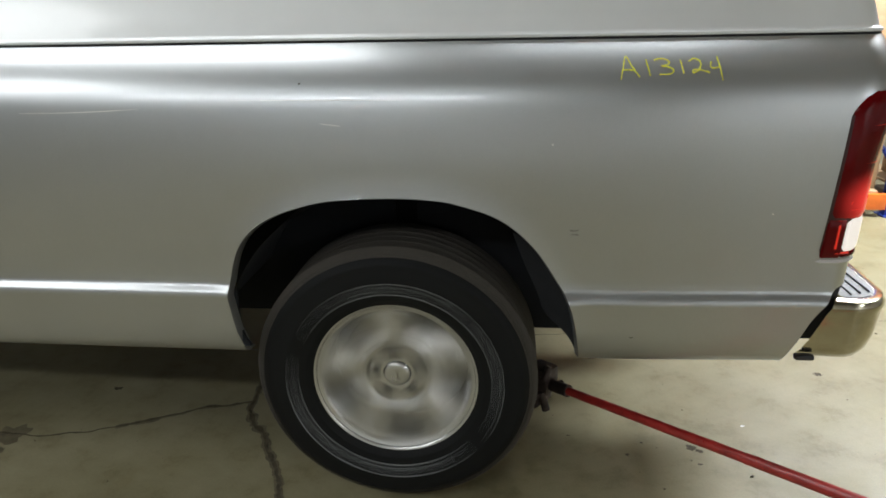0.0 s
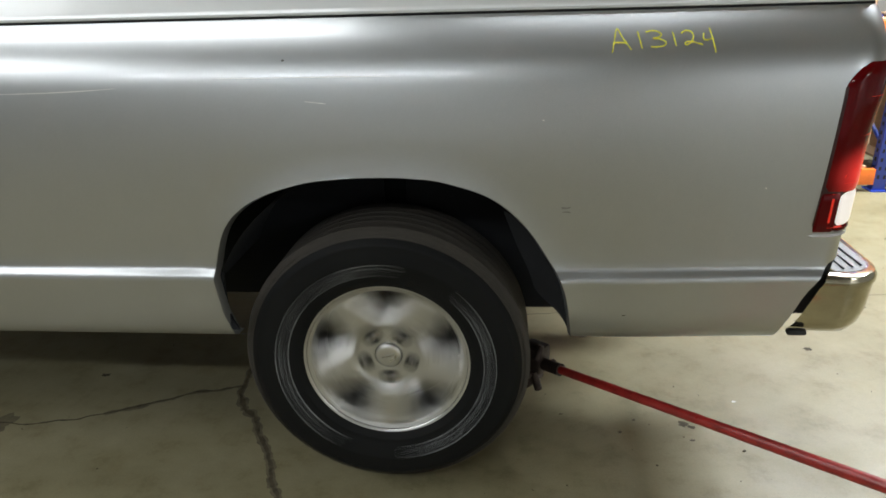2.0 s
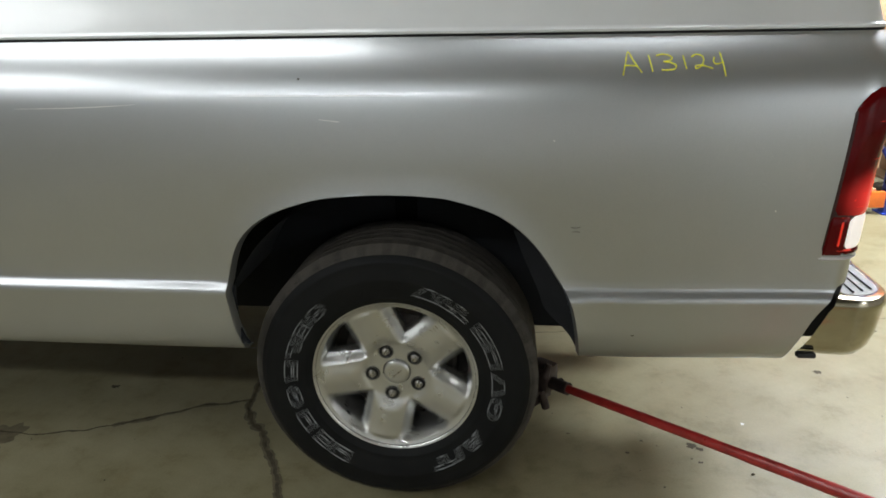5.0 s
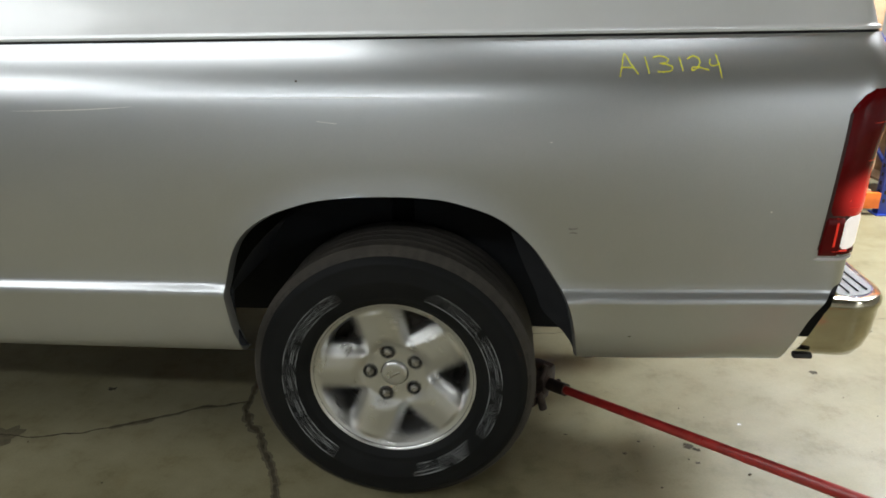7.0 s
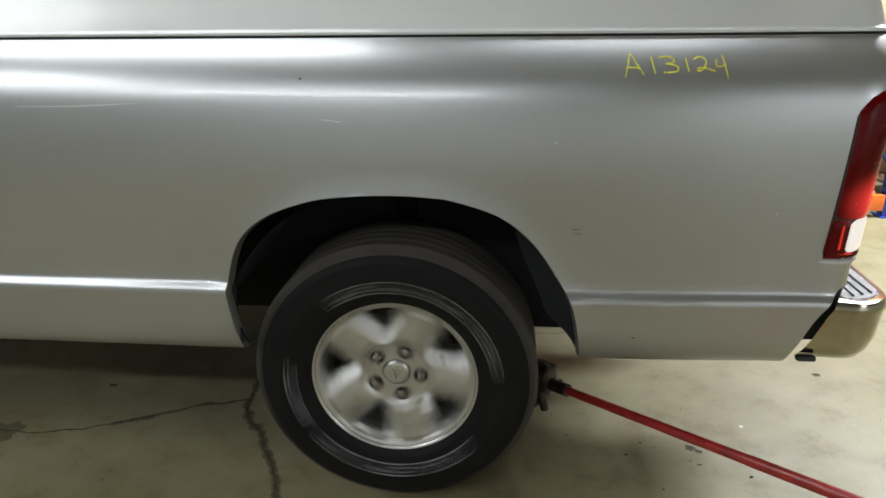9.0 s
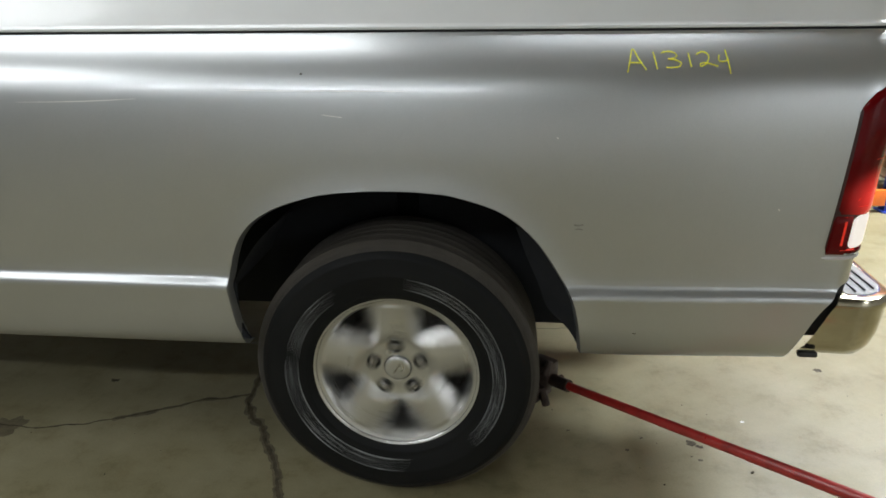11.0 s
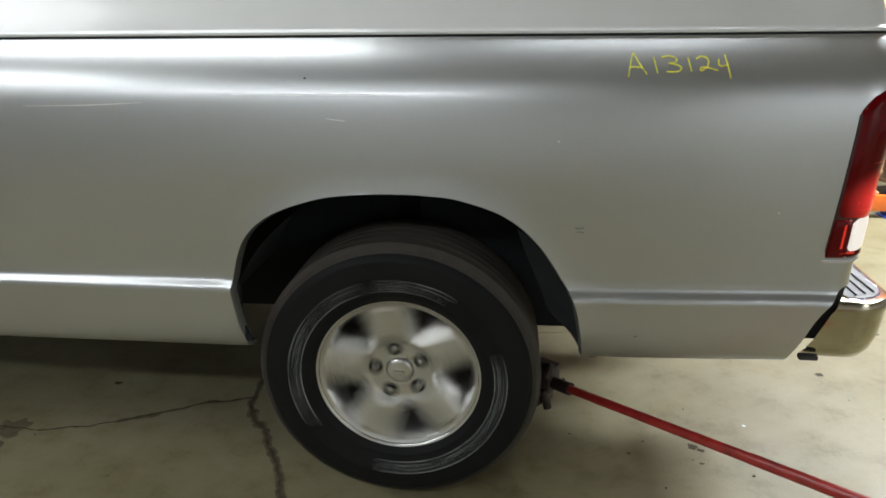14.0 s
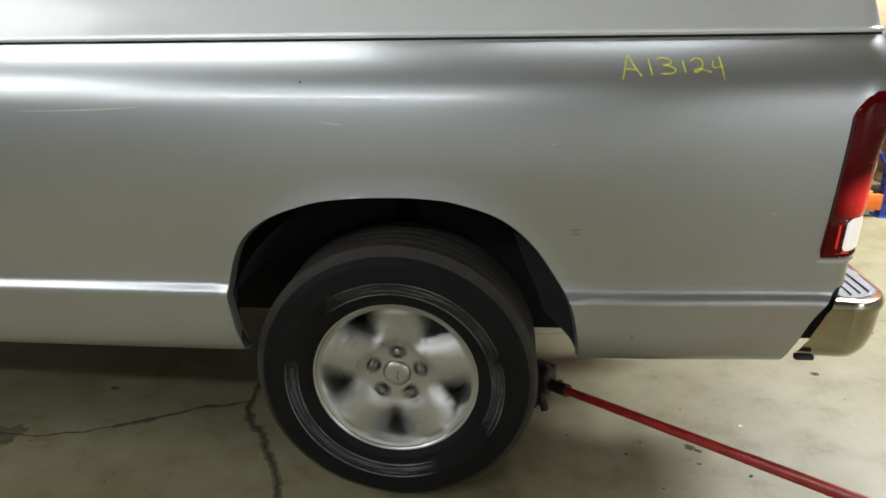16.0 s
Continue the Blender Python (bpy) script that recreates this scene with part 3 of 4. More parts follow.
def wheel(parent):
    bm = bmesh.new()
    lathe_y(bm, [(0.203, 0.19), (0.200, 0.10), (0.208, 0.030), (0.2205, 0.0115), (0.2225, 0.0055), (0.2255, 0.0018), (0.2295, 0.0008), (0.2318, 0.003), (0.2322, 0.009), (0.224, 0.016), (0.212, 0.02)], 120)
    hub = part("wheel", bm, ALLOY, parent, "five-spoke silver alloy wheel, turning")
    hub.matrix_basis = pose(*HUB)
    # five broad flat spokes with openings between them
    bm = bmesh.new()
    radii = [0.0375, 0.0395] + [0.043 + 0.0035 * i for i in range(13)] + [0.0885 + 0.004 * i for i in range(33)] + [0.2195, 0.2225]
    seg = 600
    lug0 = radians(-11.8)
    face_y = [(0.0375, 0.046), (0.0395, 0.040), (0.060, 0.039), (0.085, 0.036), (0.10, 0.030), (0.14, 0.024), (0.18, 0.019), (0.205, 0.0135), (0.2225, 0.0062)]

    def off_axis(a):
        k = (a - lug0) % (2 * math.pi / 5)
        return min(k, 2 * math.pi / 5 - k)

    def shape(r, a):
        d = abs(r * math.sin(off_axis(a)))
        w = 0.048
        drop = 0.026 * smoothstep(d, w - 0.004, w + 0.024) * smoothstep(r, 0.080, 0.112) * (1 - smoothstep(r, 0.200, 0.213))
        crown = -0.007 * smoothstep(r, 0.085, 0.125) * (1 - smoothstep(d, 0.004, w + 0.004)) * (1 - smoothstep(r, 0.196, 0.212))
        return curve_through(face_y, r) + drop + crown
    vs = []
    for i in range(seg):
        a = 2 * math.pi * i / seg
        vs.append([bm.verts.new((r * math.sin(a), shape(r, a), r * math.cos(a))) for r in radii])
    for i in range(seg):
        a = 2 * math.pi * (i + 0.5) / seg
        k = (i + 1) % seg
        for j in range(len(radii) - 1):
            r = (radii[j] + radii[j + 1]) / 2
            d = math.hypot(r * math.sin(off_axis(a)), r * math.cos(off_axis(a)) - 0.06985)
            if d < 0.0188:
                continue
            if 0.112 < r < 0.202 and r * math.sin(off_axis(a)) > 0.0690:
                continue
            bm.faces.new((vs[i][j], vs[k][j], vs[k][j + 1], vs[i][j + 1]))
    edge = [e for e in bm.edges if e.is_boundary and all(0.105 < math.hypot(v.co.x, v.co.z) < 0.203 for v in e.verts)]
    got = bmesh.ops.extrude_edge_only(bm, edges=edge)["geom"]
    for v in [g for g in got if isinstance(g, bmesh.types.BMVert)]:
        v.co += Vector((0, 0.035, 0))
    part("spoke_disc", bm, ALLOY, hub, "broad flat cast spokes")
    # brake drum seen through the openings
    bm = bmesh.new()
    lathe_y(bm, [(0.02, 0.10), (0.15, 0.10), (0.162, 0.108), (0.165, 0.135), (0.198, 0.138), (0.199, 0.18)], 48)
    part("brake_drum", bm, UNDER, hub)
    # centre cap and nuts
    bm = bmesh.new()
    lathe_y(bm, [(0.0005, 0.0300), (0.018, 0.0302), (0.0275, 0.0310), (0.0330, 0.0325), (0.0362, 0.0350), (0.0374, 0.0395), (0.0374, 0.050)], 48)
    cap = part("centre_cap", bm, ALLOY, hub, "round centre cap")
    bm = bmesh.new()
    box(bm, 0.002, 0.0297, 0.0, 0.005, 0.0016, 0.034, pose(0, 0, 0, 0, -12, 0), bevel=0.0006)
    part("emblem", bm, NUT, cap)
    for i in range(5):
        a = lug0 + i * 2 * math.pi / 5
        c = Vector((0.06985 * math.sin(a), 0, 0.06985 * math.cos(a)))
        bm = bmesh.new()
        lathe_y(bm, [(0.0225, 0.0392), (0.0205, 0.0345), (0.0188, 0.0350), (0.0178, 0.048), (0.010, 0.064)], 28)
        part("lug_pocket", bm, ALLOY_DARK, hub).matrix_basis = Matrix.Translation(c)
        bm = bmesh.new()
        tube(bm, (0, 0.062, 0), (0, 0.034, 0), 0.0125, 6)
        tube(bm, (0, 0.0345, 0), (0, 0.028, 0), 0.0108, 18, 0.006)
        part("lug_nut", bm, NUT, hub).matrix_basis = Matrix.Translation(c)
    # valve stem
    bm = bmesh.new()
    a = lug0 + math.pi / 5 + 2 * math.pi / 5 * 2
    tube(bm, (0.196 * math.sin(a), 0.03, 0.196 * math.cos(a)), (0.186 * math.sin(a), 0.012, 0.186 * math.cos(a)), 0.004, 10)
    part("valve_stem", bm, BLACK, hub)
    tyre(hub)
    return hub


def tyre(hub):
    bm = bmesh.new()
    prof = [(0.214, 0.018), (0.222, 0.006), (0.232, -0.001), (0.238, -0.005), (0.246, -0.011), (0.249, -0.0125), (0.252, -0.0120), (0.262, -0.0165), (0.285, -0.0235), (0.300, -0.026), (0.304, -0.0268), (0.308, -0.0262),
            (0.330, -0.0245), (0.345, -0.021), (0.349, -0.0215), (0.353, -0.0195), (0.365, -0.011), (0.374, 0.0), (0.3805, 0.011), (0.383, 0.022), (0.3845, 0.11), (0.383, 0.198), (0.379, 0.212),
            (0.36, 0.240), (0.30, 0.253), (0.25, 0.238), (0.214, 0.20)]
    lathe_y(bm, prof, 144)
    part("tyre", bm, RUBBER, hub, "black all-terrain tyre with white outlined letters")
    # tread blocks
    bm = bmesh.new()
    n = 72
    rows_ = [(0.004, 0.052, 0.0, 0.74), (0.055, 0.091, 0.5, 0.74), (0.094, 0.127, 0.2, 0.74), (0.130, 0.165, 0.7, 0.74), (0.168, 0.216, 0.3, 0.74)]
    for y0, y1, ph, fill in rows_:
        for i in range(n):
            a0 = 2 * math.pi * (i + ph) / n
            a1 = a0 + 2 * math.pi * fill / n * (0.92 if i % 2 else 1.12)
            skew = 0.016 if y0 > 0.01 and y1 < 0.2 else 0.0
            v = []
            for r, ya, yb in ((0.377, y0, y1), (TYRE_R, y0 + 0.001, y1 - 0.001)):
                if y0 < 0.01:
                    ya = -0.004 if r < 0.385 else 0.012
                if y1 > 0.2:
                    yb = 0.217 if r < 0.385 else 0.206
                for a, y, s in ((a0, ya, 0), (a1, ya, 0), (a1, yb, skew), (a0, yb, skew)):
                    v.append(bm.verts.new((r * math.sin(a + s), y, r * math.cos(a + s))))
            for q in ((4, 5, 6, 7), (0, 1, 5, 4), (1, 2, 6, 5), (2, 3, 7, 6), (3, 0, 4, 7)):
                bm.faces.new([v[k] for k in q])
            if y0 < 0.01:
                # shoulder tab running down the sidewall
                w = []
                for r, y in ((0.3835, 0.010), (0.3680, -0.0085)):
                    for a in (a0, a0 + (a1 - a0) * 0.97):
                        w.append(bm.verts.new((r * math.sin(a), y - 0.0010, r * math.cos(a))))
                        w.append(bm.verts.new((r * math.sin(a), y + 0.006, r * math.cos(a))))
                for q in ((0, 2, 6, 4), (0, 4, 5, 1), (2, 3, 7, 6), (4, 6, 7, 5)):
                    bm.faces.new([w[k] for k in q])
    tagged(part("tread", bm, TREAD, hub, "worn black tread blocks", smooth=False), kind="stuff")
    # outlined blocks and characters moulded on the sidewall: angle, shape, half width, reading outward or inward
    for deg, shape, half, way in ((-39.8, "cut", 6.4, 1), (-27.9, "step", 4.6, 1), (-18.7, "step", 4.6, 1), (-2.0, "wide", 6.2, 1), (11.7, "block", 6.4, 1), (28.9, "cut", 6.4, 1), (44.3, "round", 5.6, 1),
                                  (69.5, "A", 5.8, 1), (81.3, "/", 2.6, 1), (91.5, "T", 5.6, 1),
                                  (154.4, "block", 5.4, -1), (166.8, "wide", 4.8, -1), (182.3, "block", 5.6, -1), (199.0, "round", 5.6, -1), (215.5, "block", 5.6, -1), (229.4, "step", 4.8, -1), (242.5, "wide", 4.8, -1), (255.8, "round", 5.0, -1)):
        letter(hub, radians(deg), radians(half), 0.267, 0.300, SHAPES[shape], way)


# outlines on a unit square, baseline at 0
SHAPES = {
    "A": [[(-1.0, 0), (-0.15, 1), (0.45, 1), (1.0, 0), (0.45, 0), (0.35, 0.25), (-0.35, 0.25), (-0.5, 0)], [(-0.15, 0.45), (0.1, 0.78), (0.27, 0.45)]],
    "/": [[(-1.0, 0), (0.2, 1), (1.0, 1), (-0.2, 0)]],
    "T": [[(-0.35, 0), (-0.35, 0.68), (-1.0, 0.68), (-1.0, 1), (1.0, 1), (1.0, 0.68), (0.35, 0.68), (0.35, 0)]],
    "cut": [[(-1.0, 0), (-0.2, 1), (0.5, 1), (1.0, 0)]],
    "step": [[(-0.9, 0), (-0.9, 1), (-0.1, 1), (0.1, 0.38), (0.9, 0.38), (0.9, 0)]],
    "wide": [[(-0.9, 0), (-1.0, 1), (1.0, 1), (0.9, 0)], [(-0.5, 0.3), (-0.5, 0.68), (0.5, 0.68), (0.5, 0.3)]],
    "block": [[(-0.9, 0), (-0.9, 1), (0.9, 1), (0.9, 0)], [(-0.45, 0.55), (-0.45, 0.72), (0.4, 0.72), (0.4, 0.55)]],
    "round": [[(-0.6, 0), (-1.0, 0.3), (-0.9, 0.75), (-0.4, 1), (0.6, 1), (0.95, 0.7), (0.9, 0.25), (0.5, 0)], [(-0.3, 0.4), (-0.2, 0.66), (0.4, 0.66)]],
}


def letter(hub, a, half, r0, r1, outlines, way):
    """A hollow outline standing a little proud of the sidewall."""
    bm = bmesh.new()
    w = 0.0022
    wall = lambda r: curve_through([(0.25, -0.0125), (0.262, -0.0170), (0.285, -0.0240), (0.300, -0.0265), (0.304, -0.0272)], r)
    mid = (r0 + r1) / 2

    def stroke(p, q):
        (aa, ra), (ab, rb) = p, q
        along = Vector(((ab - aa) * mid, rb - ra))
        along.normalize()
        side = Vector((-along.y, along.x)) * w * 0.5
        pts = []
        for k in range(5):
            t = (k / 4) * 1.06 - 0.03
            ang, r = aa + (ab - aa) * t, ra + (rb - ra) * t
            row = []
            for sgn, lift in ((1, 0.001), (1, -0.0012), (-1, -0.0012), (-1, 0.001)):
                rr, an = r + side.y * sgn, ang + side.x * sgn / r
                row.append(Vector((rr * math.sin(an), wall(rr) + lift, rr * math.cos(an))))
            pts.append(row)
        grid_mesh(bm, pts)
    for line in outlines:
        c = [(a + way * half * u, (r0 if way > 0 else r1) + way * (r1 - r0) * v) for u, v in line]
        for k in range(len(c)):
            stroke(c[k - 1], c[k])
    part("letter_bar", bm, WHITE_LETTER, hub)


# ---- handwriting ----
def handwriting(parent):
    """Yellow paint-marker characters on the bed side."""
    glyphs = [  # strokes in thousandths of a metre from the first stroke's corner
        ("A", [[(0, 0), (5, 22), (12, 47), (24, 28), (41, 5)], [(4, 20), (16, 20), (30, 19)]]),
        ("1", [[(56, 41), (60, 24), (64, 7)]]),
        ("3", [[(73, 39), (86, 42), (99, 40), (107, 34), (101, 29), (88, 27), (103, 25), (115, 19), (111, 12), (98, 10), (83, 10)]]),
        ("1", [[(131, 39), (134, 24), (137, 11)]]),
        ("2", [[(148, 35), (160, 41), (172, 37), (175, 28), (168, 17), (158, 12), (157, 17), (169, 19), (194, 12)]]),
        ("4", [[(198, 35), (196, 25), (203, 21), (218, 25)], [(211, 45), (216, 22), (221, -4)]]),
    ]
    x0, z0 = 0.5475, 1.2455
    for n, (ch, lines) in enumerate(glyphs):
        bm = bmesh.new()
        for line in lines:
            pts = smooth_line(line, 6)
            rows_ = []
            for k, p in enumerate(pts):
                q = (pts[min(k + 1, len(pts) - 1)] - pts[max(k - 1, 0)]).normalized()
                side = Vector((-q.y, q.x)) * (0.00130 + 0.0003 * math.sin(k * 1.7 + n))
                row = []
                for e in (1, 0, -1):
                    u, z = x0 + p.x * 0.001 + side.x * e, z0 + p.y * 0.001 + side.y * e
                    row.append(skin(u, z) + Vector((0, -0.0006 - 0.0005 * (e == 0), 0.0)))
                rows_.append(row)
            grid_mesh(bm, rows_)
        part("handwritten_character", bm, YELLOW, parent, "yellow handwritten " + ch)


def mark(parent, name, material, pts, width, label):
    """A chip, smudge, scratch or painted reflection line on the bed side."""
    bm = bmesh.new()
    line = smooth_line(pts, 8)
    rows_ = []
    for k, p in enumerate(line):
        q = (line[min(k + 1, len(line) - 1)] - line[max(k - 1, 0)]).normalized()
        t = k / (len(line) - 1)
        w = width * math.sqrt(max(0.02, 1 - (2 * t - 1) ** 2)) * (0.7 + 0.5 * abs(noise.noise(Vector((k * 0.9, width * 900, 1)))))
        side = Vector((-q.y, q.x)) * w * 0.5
        rows_.append([skin(p.x + side.x * e, p.y + side.y * e) + Vector((0, -0.0007, 0)) for e in (1, 0, -1)])
    grid_mesh(bm, rows_)
    part(name, bm, material, parent, label)


def marks(parent):
    mark(parent, "paint_chip", DEBRIS, [(-0.189, 1.244), (-0.186, 1.243), (-0.183, 1.2445)], 0.005, "small dark paint chip")
    mark(parent, "smudge", SMUDGE, [(0.449, 0.900), (0.460, 0.898), (0.472, 0.901)], 0.006, "faint grey smudge")
    mark(parent, "smudge", SMUDGE, [(0.452, 0.888), (0.462, 0.889), (0.472, 0.887)], 0.005, "faint grey smudge")
    mark(parent, "paint_chip", PALE, [(0.911, 0.942), (0.913, 0.940), (0.915, 0.939)], 0.004, "small pale paint chip")
    mark(parent, "paint_chip", DEBRIS, [(0.610, 0.618), (0.614, 0.616), (0.619, 0.618)], 0.003, "small dark paint chip")
    mark(parent, "paint_chip", PALE, [(0.399, 1.108), (0.401, 1.106), (0.404, 1.107)], 0.003, "small pale paint chip")
    # pale line painted along the lower edge of the lamp's highlight
    mark(parent, "scratch_glint", PALE, [(-0.89, 1.180), (-0.78, 1.181), (-0.68, 1.184), (-0.582, 1.189)], 0.0026, "long thin pale line, lamp reflection painted on")
    mark(parent, "scratch_glint", PALE, [(-0.138, 1.155), (-0.115, 1.152), (-0.088, 1.149)], 0.0026, "short pale scratch")
    # the lamp's thin reflection streak, painted as a pale line
    mark(parent, "scratch_glint", PALE, [(-0.36, 1.2075), (-0.2, 1.207), (-0.06, 1.2068), (0.063, 1.206)], 0.0022, "long thin pale line, lamp reflection painted on")


# ---- floor jack ----
def floor_jack():
    root = new("floor_jack")
    J = Vector((0.454, 0.412, 0.193))
    E = Vector((1.127, -0.335, 0.365))
    way = (E - J).normalized()
    far = J + way * 1.28
    bm = bmesh.new()
    tube(bm, J + way * 0.02, J + way * 0.72, 0.0140, 24)
    tube(bm, J + way * 0.70, far, 0.0150, 24)
    part("handle", bm, JACK_RED, root, "long worn red steel handle")
    # body runs under the axle
    d = Vector((-0.454, 0.33, 0)).normalized()
    ang = math.degrees(math.atan2(d.y, d.x))
    m = pose(J.x + d.x * 0.15, J.y + d.y * 0.15, 0.0, 0, 0, ang)
    for s in (-1, 1):
        bm = bmesh.new()
        box(bm, 0.22, s * 0.075, 0.11, 0.50, 0.008, 0.10, m, bevel=0.003)
        part("side_plate", bm, JACK_RED, root, "red jack side plate")
        for x, r in ((0.02, 0.036), (0.44, 0.034)):
            bm = bmesh.new()
            tube(bm, m @ Vector((x, s * 0.085, r)), m @ Vector((x, s * 0.125, r)), r, 24)
            part("castor", bm, JACK_DARK, root, "dark steel castor")
    bm = bmesh.new()
    tube(bm, m @ Vector((0.02, -0.09, 0.036)), m @ Vector((0.02, 0.09, 0.036)), 0.012, 14)
    part("axle_rod", bm, JACK_DARK, root)
    bm = bmesh.new()
    tube(bm, m @ Vector((0.44, -0.09, 0.034)), m @ Vector((0.44, 0.09, 0.034)), 0.012, 14)
    part("axle_rod", bm, JACK_DARK, root)
    bm = bmesh.new()
    box(bm, 0.10, 0, 0.12, 0.20, 0.10, 0.09, m, bevel=0.02)
    part("pump", bm, JACK_DARK, root, "greasy pump block")
    bm = bmesh.new()
    tube(bm, m @ Vector((0.10, 0, 0.17)), m @ Vector((0.40, 0, 0.345)), 0.030, 18)
    part("lift_arm", bm, JACK_RED, root)
    bm = bmesh.new()
    tube(bm, m @ Vector((0.41, 0, 0.335)), m @ Vector((0.41, 0, 0.385)), 0.050, 24)
    part("saddle", bm, JACK_DARK, root)
    # handle socket with its yoke
    bm = bmesh.new()
    box(bm, 0, 0, 0, 0.08, 0.075, 0.095, Matrix.Translation(J + Vector((-0.024, 0.022, 0.012))) @ pose(0, 0, 0, 0, 0, ang), bevel=0.012)
    tube(bm, J + Vector((-0.055, -0.035, -0.03)), J + Vector((0.045, 0.06, -0.03)), 0.012, 14)
    tube(bm, J - way * 0.01, J + way * 0.085, 0.021, 24)
    tube(bm, J + Vector((-0.03, -0.02, -0.02)), J + Vector((-0.012, -0.026, -0.085)), 0.014, 12)
    tube(bm, J + Vector((-0.02, -0.02, 0.03)), J + Vector((-0.005, -0.01, 0.075)), 0.016, 12, 0.010)
    tube(bm, J, J + d * 0.17 + Vector((0, 0, -0.05)), 0.028, 16)
    box(bm, 0, 0, 0, 0.03, 0.10, 0.045, Matrix.Translation(J + Vector((-0.03, 0.01, -0.055))) @ pose(0, 0, 0, 0, 0, ang), bevel=0.008)
    part("handle_socket", bm, JACK_DARK, root, "dark greasy handle socket")
    tagged(root, "red trolley jack lifting the rear axle", "jack")


# ---- rack and cartons in the distance ----
def pallet_rack(x, y, rz):
    root = new("pallet_rack")
    root.matrix_basis = pose(x, y, 0, 0, 0, rz)
    for px in (-2.4, 0.0, 2.4):
        for py in (0.0, 0.8):
            bm = bmesh.new()
            box(bm, px, py, 1.4, 0.085, 0.07, 2.8, bevel=0.006)
            up = part("upright", bm, BLUE, root, "perforated blue steel upright")
            bm = bmesh.new()
            for i in range(44):
                for dx in (-0.02, 0.02):
                    box(bm, px + dx, py - 0.0355, 0.10 + i * 0.06, 0.014, 0.004, 0.026)
                box(bm, px - 0.043, py, 0.10 + i * 0.06, 0.004, 0.02, 0.026)
            tagged(part("slots", bm, GAP, up, smooth=False), kind="stuff")
            bm = bmesh.new()
            box(bm, px, py, 0.004, 0.12, 0.12, 0.008)
            part("foot_plate", bm, BLUE, root)
        for z in (0.3, 0.9, 1.5, 2.1):
            bm = bmesh.new()
            tube(bm, (px, 0.02, z), (px, 0.78, z + 0.45), 0.014, 8)
            part("brace", bm, BLUE, root)
    for cx in (-1.2, 1.2):
        for z in (0.105, 1.06, 2.15):
            for py in (-0.03, 0.83):
                bm = bmesh.new()
                box(bm, cx, py, z, 2.30, 0.045, 0.11, bevel=0.006)
                part("beam", bm, ORANGE, root, "orange steel beam")
            for i in range(8):
                bm = bmesh.new()
                box(bm, cx - 0.98 + 0.28 * i, 0.4, z + 0.06, 0.24, 0.82, 0.018, bevel=0.003)
                part("deck_board", bm, CARD, root, smooth=False)
    tagged(root, "blue and orange steel pallet rack", "rack")


def carton(x, y, z, sx, sy, sz, rz):
    bm = bmesh.new()
    box(bm, 0, 0, sz / 2, sx, sy, sz, bevel=0.006)
    ob = part("carton", bm, CARD, None)
    bm = bmesh.new()
    box(bm, 0, 0, sz + 0.001, sx * 0.98, 0.05, 0.0015)
    part("tape", bm, LENS_RIM, ob, smooth=False)
    ob.matrix_basis = pose(x, y, z, 0, 0, rz)
    tagged(ob, "plain brown cardboard carton on the rack", "carton", "cartons")


# ---- floor marks ----
def crack(pts, width, seed, material=None, lift=0.0015):
    rnd = random.Random(seed)
    line = smooth_line(pts, 14)
    bm = bmesh.new()
    rows_ = []
    for k, p in enumerate(line):
        q = (line[min(k + 1, len(line) - 1)] - line[max(k - 1, 0)]).normalized()
        side = Vector((-q.y, q.x))
        j = 0.010 * (noise.noise(Vector((p.x * 14, p.y * 14, seed))) + 0.5 * noise.noise(Vector((p.x * 45, p.y * 45, seed))))
        c = p + side * j
        w = width * (0.35 + 1.1 * abs(noise.noise(Vector((p.x * 20, p.y * 20, seed + 5)))) + 0.25 * rnd.random())
        rows_.append([Vector((c.x + side.x * w * s, c.y + side.y * w * s, lift)) for s in (1, 0, -1)])
    grid_mesh(bm, rows_)
    tagged(part("floor_crack", bm, material or CRACK, None), "thin dirty crack in the concrete floor", "crack", kind="structure")


def blot(x, y, r, seed, material, name, label, flat=0.0012):
    bm = bmesh.new()
    ring = []
    for i in range(36):
        a = 2 * math.pi * i / 36
        rr = r * (0.75 + 0.6 * noise.noise(Vector((math.cos(a) * 1.6, math.sin(a) * 1.6, seed))) + 0.25 * noise.noise(Vector((math.cos(a) * 5, math.sin(a) * 5, seed))))
        ring.append(bm.verts.new((x + rr * 1.3 * math.cos(a), y + rr * math.sin(a), flat)))
    bm.faces.new(ring)
    tagged(part(name, bm, material, None, smooth=False), label, name.replace("_", " "), kind="structure")


def grit():
    rnd = random.Random(4)
    bm = bmesh.new()
    for i in range(150):
        x, y = rnd.uniform(-1.6, 2.6), rnd.uniform(-0.35, 2.2)
        s = rnd.uniform(0.001, 0.0034) * (1.8 if rnd.random() < 0.1 else 1)
        box(bm, 0, 0, s * 0.4, s * rnd.uniform(1, 2.2), s, s * 0.8, pose(x, y, 0, 0, 0, rnd.uniform(0, 180)))
    tagged(part("floor_grit", bm, DEBRIS, None, smooth=False), "scattered dark grit on the floor", "grit", kind="stuff")


room()
for lx, ly, ll, wide, watts in LAMPS:
    ceiling_lamp(lx, ly, ll, wide)
truck = new("pickup_truck")
tagged(truck, "silver pickup truck bed raised on a jack", "truck")
bed_side(truck)
seam(truck)
lid(truck)
bed_inside(truck)
chassis(truck)
floor_shade_block(truck)
cab(truck)
tail_light(truck)
bumper(truck)
handwriting(truck)
marks(truck)
near_wheel = wheel(truck)
far_wheel = copy_thing(near_wheel, pose(0, 1.60, 0.403, 0, 0, 180))
floor_jack()
pallet_rack(2.91, 3.06, 0)
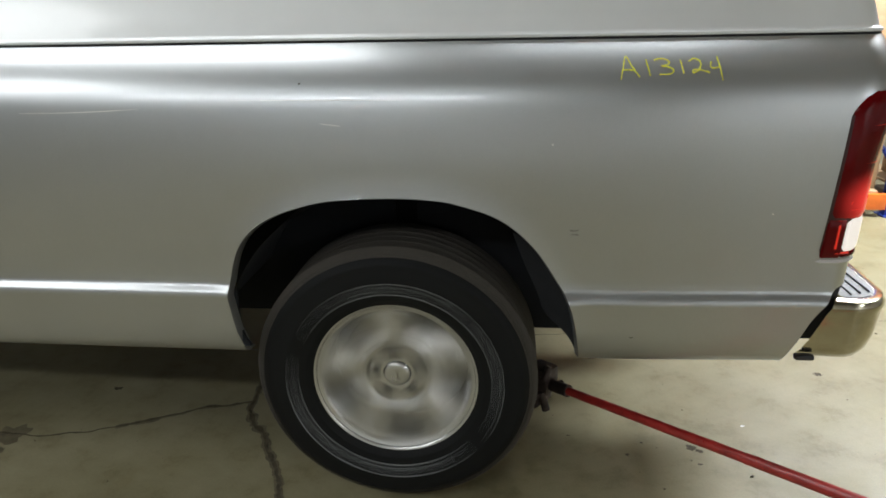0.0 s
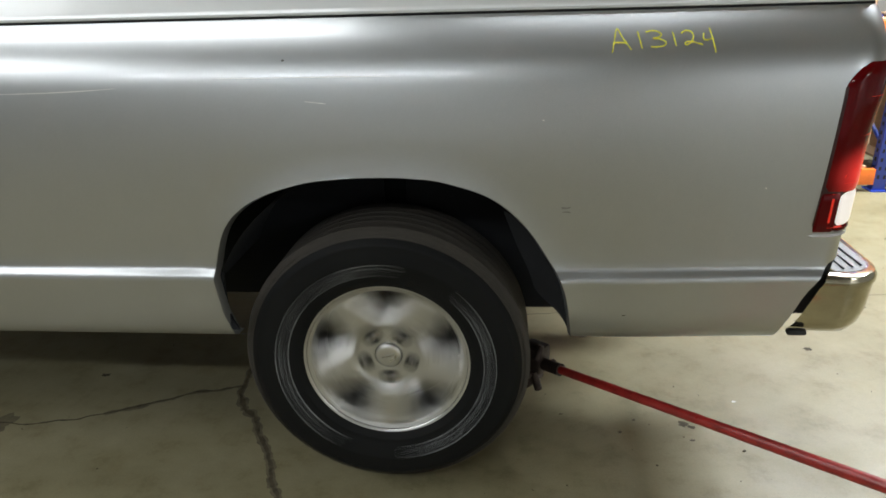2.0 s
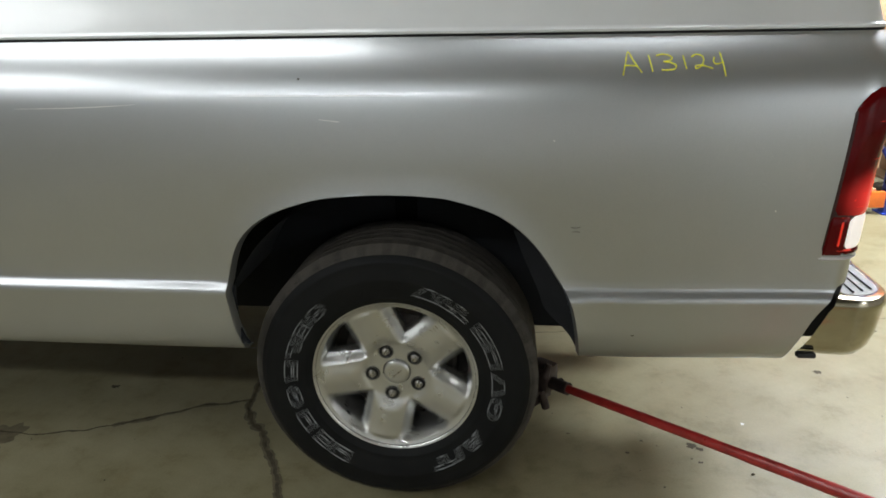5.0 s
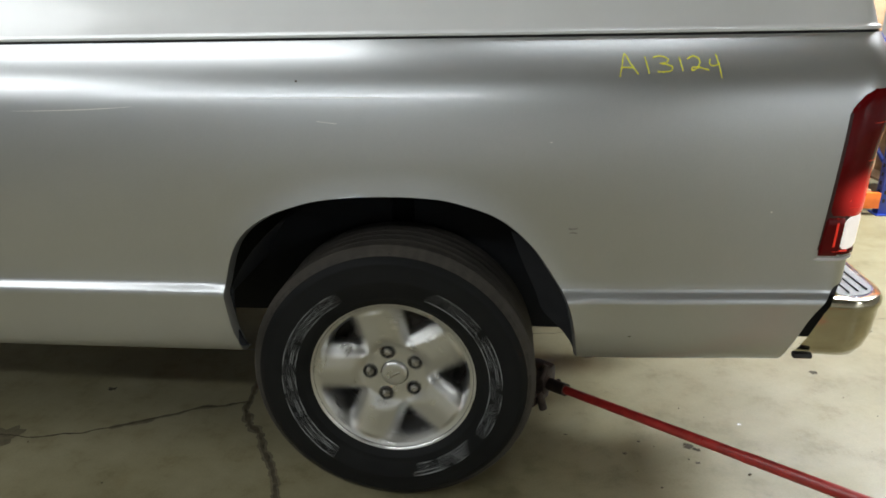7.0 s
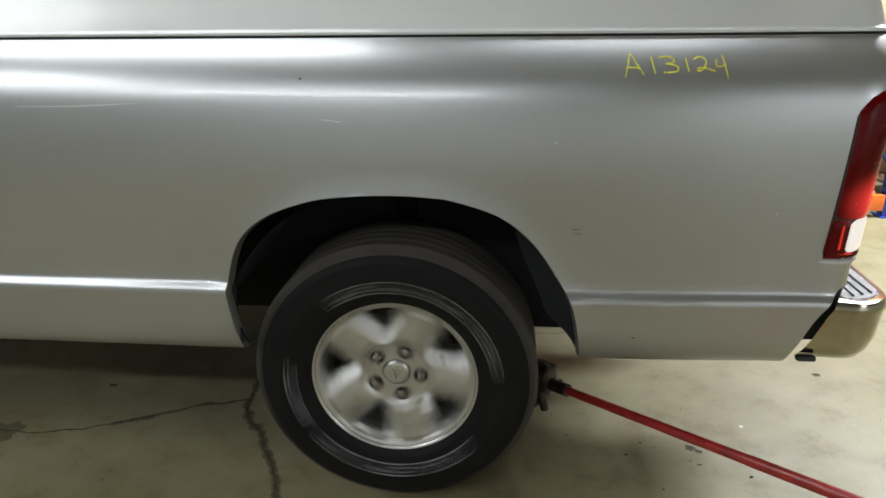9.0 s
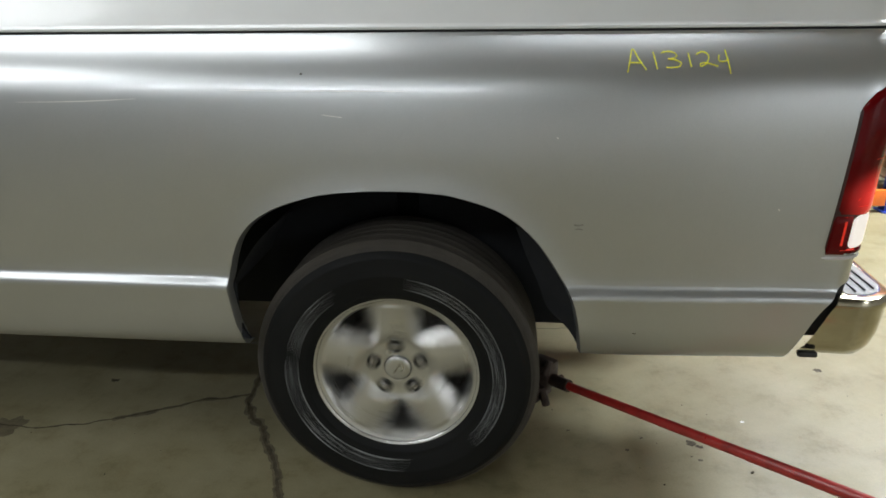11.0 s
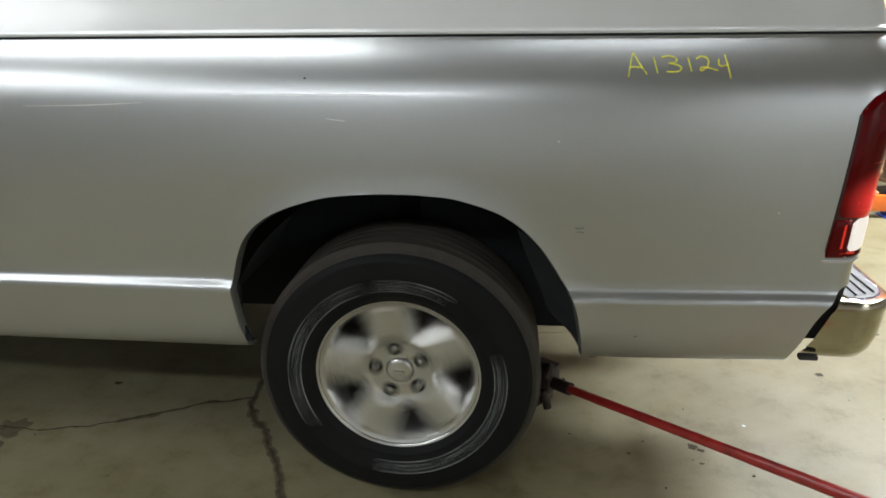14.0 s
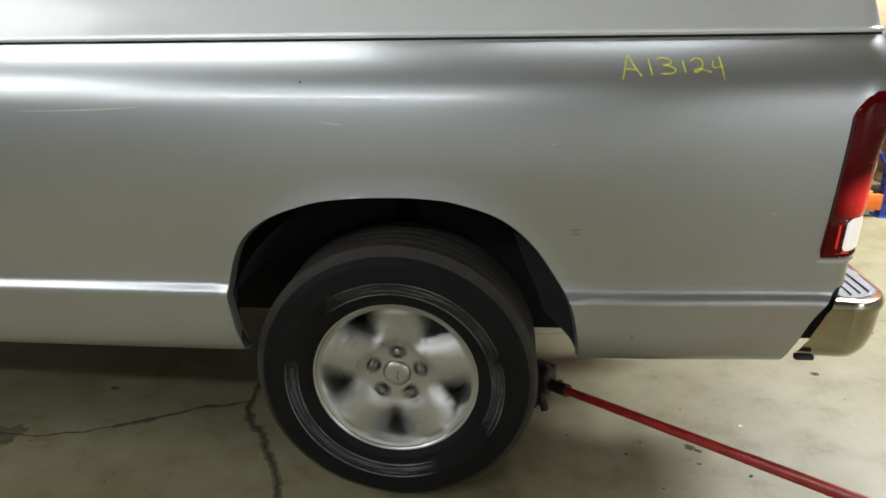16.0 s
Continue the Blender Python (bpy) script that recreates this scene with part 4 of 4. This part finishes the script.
carton(2.50, 3.38, 0.177, 0.62, 0.55, 0.62, 2)
carton(1.80, 3.40, 0.177, 0.60, 0.55, 0.55, -3)
carton(3.45, 3.40, 0.177, 0.62, 0.55, 0.58, 3)
carton(4.15, 3.42, 0.177, 0.55, 0.5, 0.45, -4)
carton(2.45, 3.40, 1.132, 0.55, 0.5, 0.40, -2)
carton(3.40, 3.40, 1.132, 0.60, 0.5, 0.35, 2)
crack([(-1.95, 0.20), (-1.55, 0.27), (-1.34, 0.26), (-1.1, 0.33), (-0.85, 0.46), (-0.657, 0.522)], 0.0045, 1)
crack([(-0.66, 0.75), (-0.657, 0.522), (-0.62, 0.42), (-0.55, 0.33), (-0.47, 0.20), (-0.41, 0.10), (-0.38, 0.02), (-0.30, -0.15), (-0.26, -0.4)], 0.010, 2)
crack([(0.2, 1.10), (0.6, 1.16), (1.2, 1.26), (2.2, 1.40), (4.0, 1.7)], 0.003, 3)
crack([(-0.66, 0.75), (-0.657, 0.522), (-0.62, 0.42), (-0.55, 0.33), (-0.47, 0.20), (-0.41, 0.10), (-0.38, 0.02), (-0.30, -0.15), (-0.26, -0.4)], 0.022, 2, STAIN, 0.0009)
crack([(-1.10, 0.33), (-0.95, 0.40), (-0.85, 0.46), (-0.657, 0.522)], 0.012, 1, STAIN, 0.0009)
blot(-1.45, 0.27, 0.06, 3, STAIN, "floor_stain", "dark brown oil stain on concrete")
blot(-1.5, 0.16, 0.06, 9, STAIN, "floor_stain", "dark brown oil stain on concrete")
blot(0.925, 0.355, 0.018, 5, DEBRIS, "floor_stain", "small dark scuff on concrete")
blot(-1.235, 0.58, 0.016, 7, DEBRIS, "floor_stain", "small dark scuff on concrete")
for bx, by, br in ((0.766, 0.372, 0.006), (0.708, 0.304, 0.007), (0.935, 0.271, 0.008), (0.521, 0.394, 0.005), (0.95, 0.34, 0.012), (1.544, 0.866, 0.016), (0.66, 0.95, 0.02), (0.73, 0.99, 0.012)):
    blot(bx, by, br, bx * 17, DEBRIS, "floor_stain", "small dark scuff on concrete", 0.0013)
blot(1.135, 0.492, 0.006, 2.2, PALE, "paint_fleck", "small pale fleck on concrete", 0.0014)
grit()


# ---- what moves ----
TURN = [(0.0, 5765), (0.5, 4615), (1.0, 3590), (1.5, 2740), (2.0, 2064), (2.5, 1478), (3.0, 1054), (3.5, 702), (3.8, 496), (3.9, 432), (4.0, 386), (4.1, 342), (4.2, 302),
        (4.6, 160), (5.0, 60), (5.4, 12), (5.8, 0), (6.7, 0), (6.8, 6), (6.9, 32), (7.0, 70), (7.1, 100), (7.2, 137), (7.3, 185), (7.4, 234), (7.5, 287), (8.0, 582),
        (8.5, 916), (9.0, 1259), (11.5, 3112), (12.0, 3441), (12.5, 3864), (13.0, 4225), (13.5, 4594), (14.0, 4969), (14.5, 5347), (15.0, 5727), (15.5, 6115), (16.0, 6495)]


def motions():
    """The raised wheel runs down forwards, stops, then turns backwards."""
    steps = [k / 30 for k in range(481)]
    walk(near_wheel, [(t, pose(*HUB, 0, curve_through(TURN, t), 0)) for t in steps])


motions()
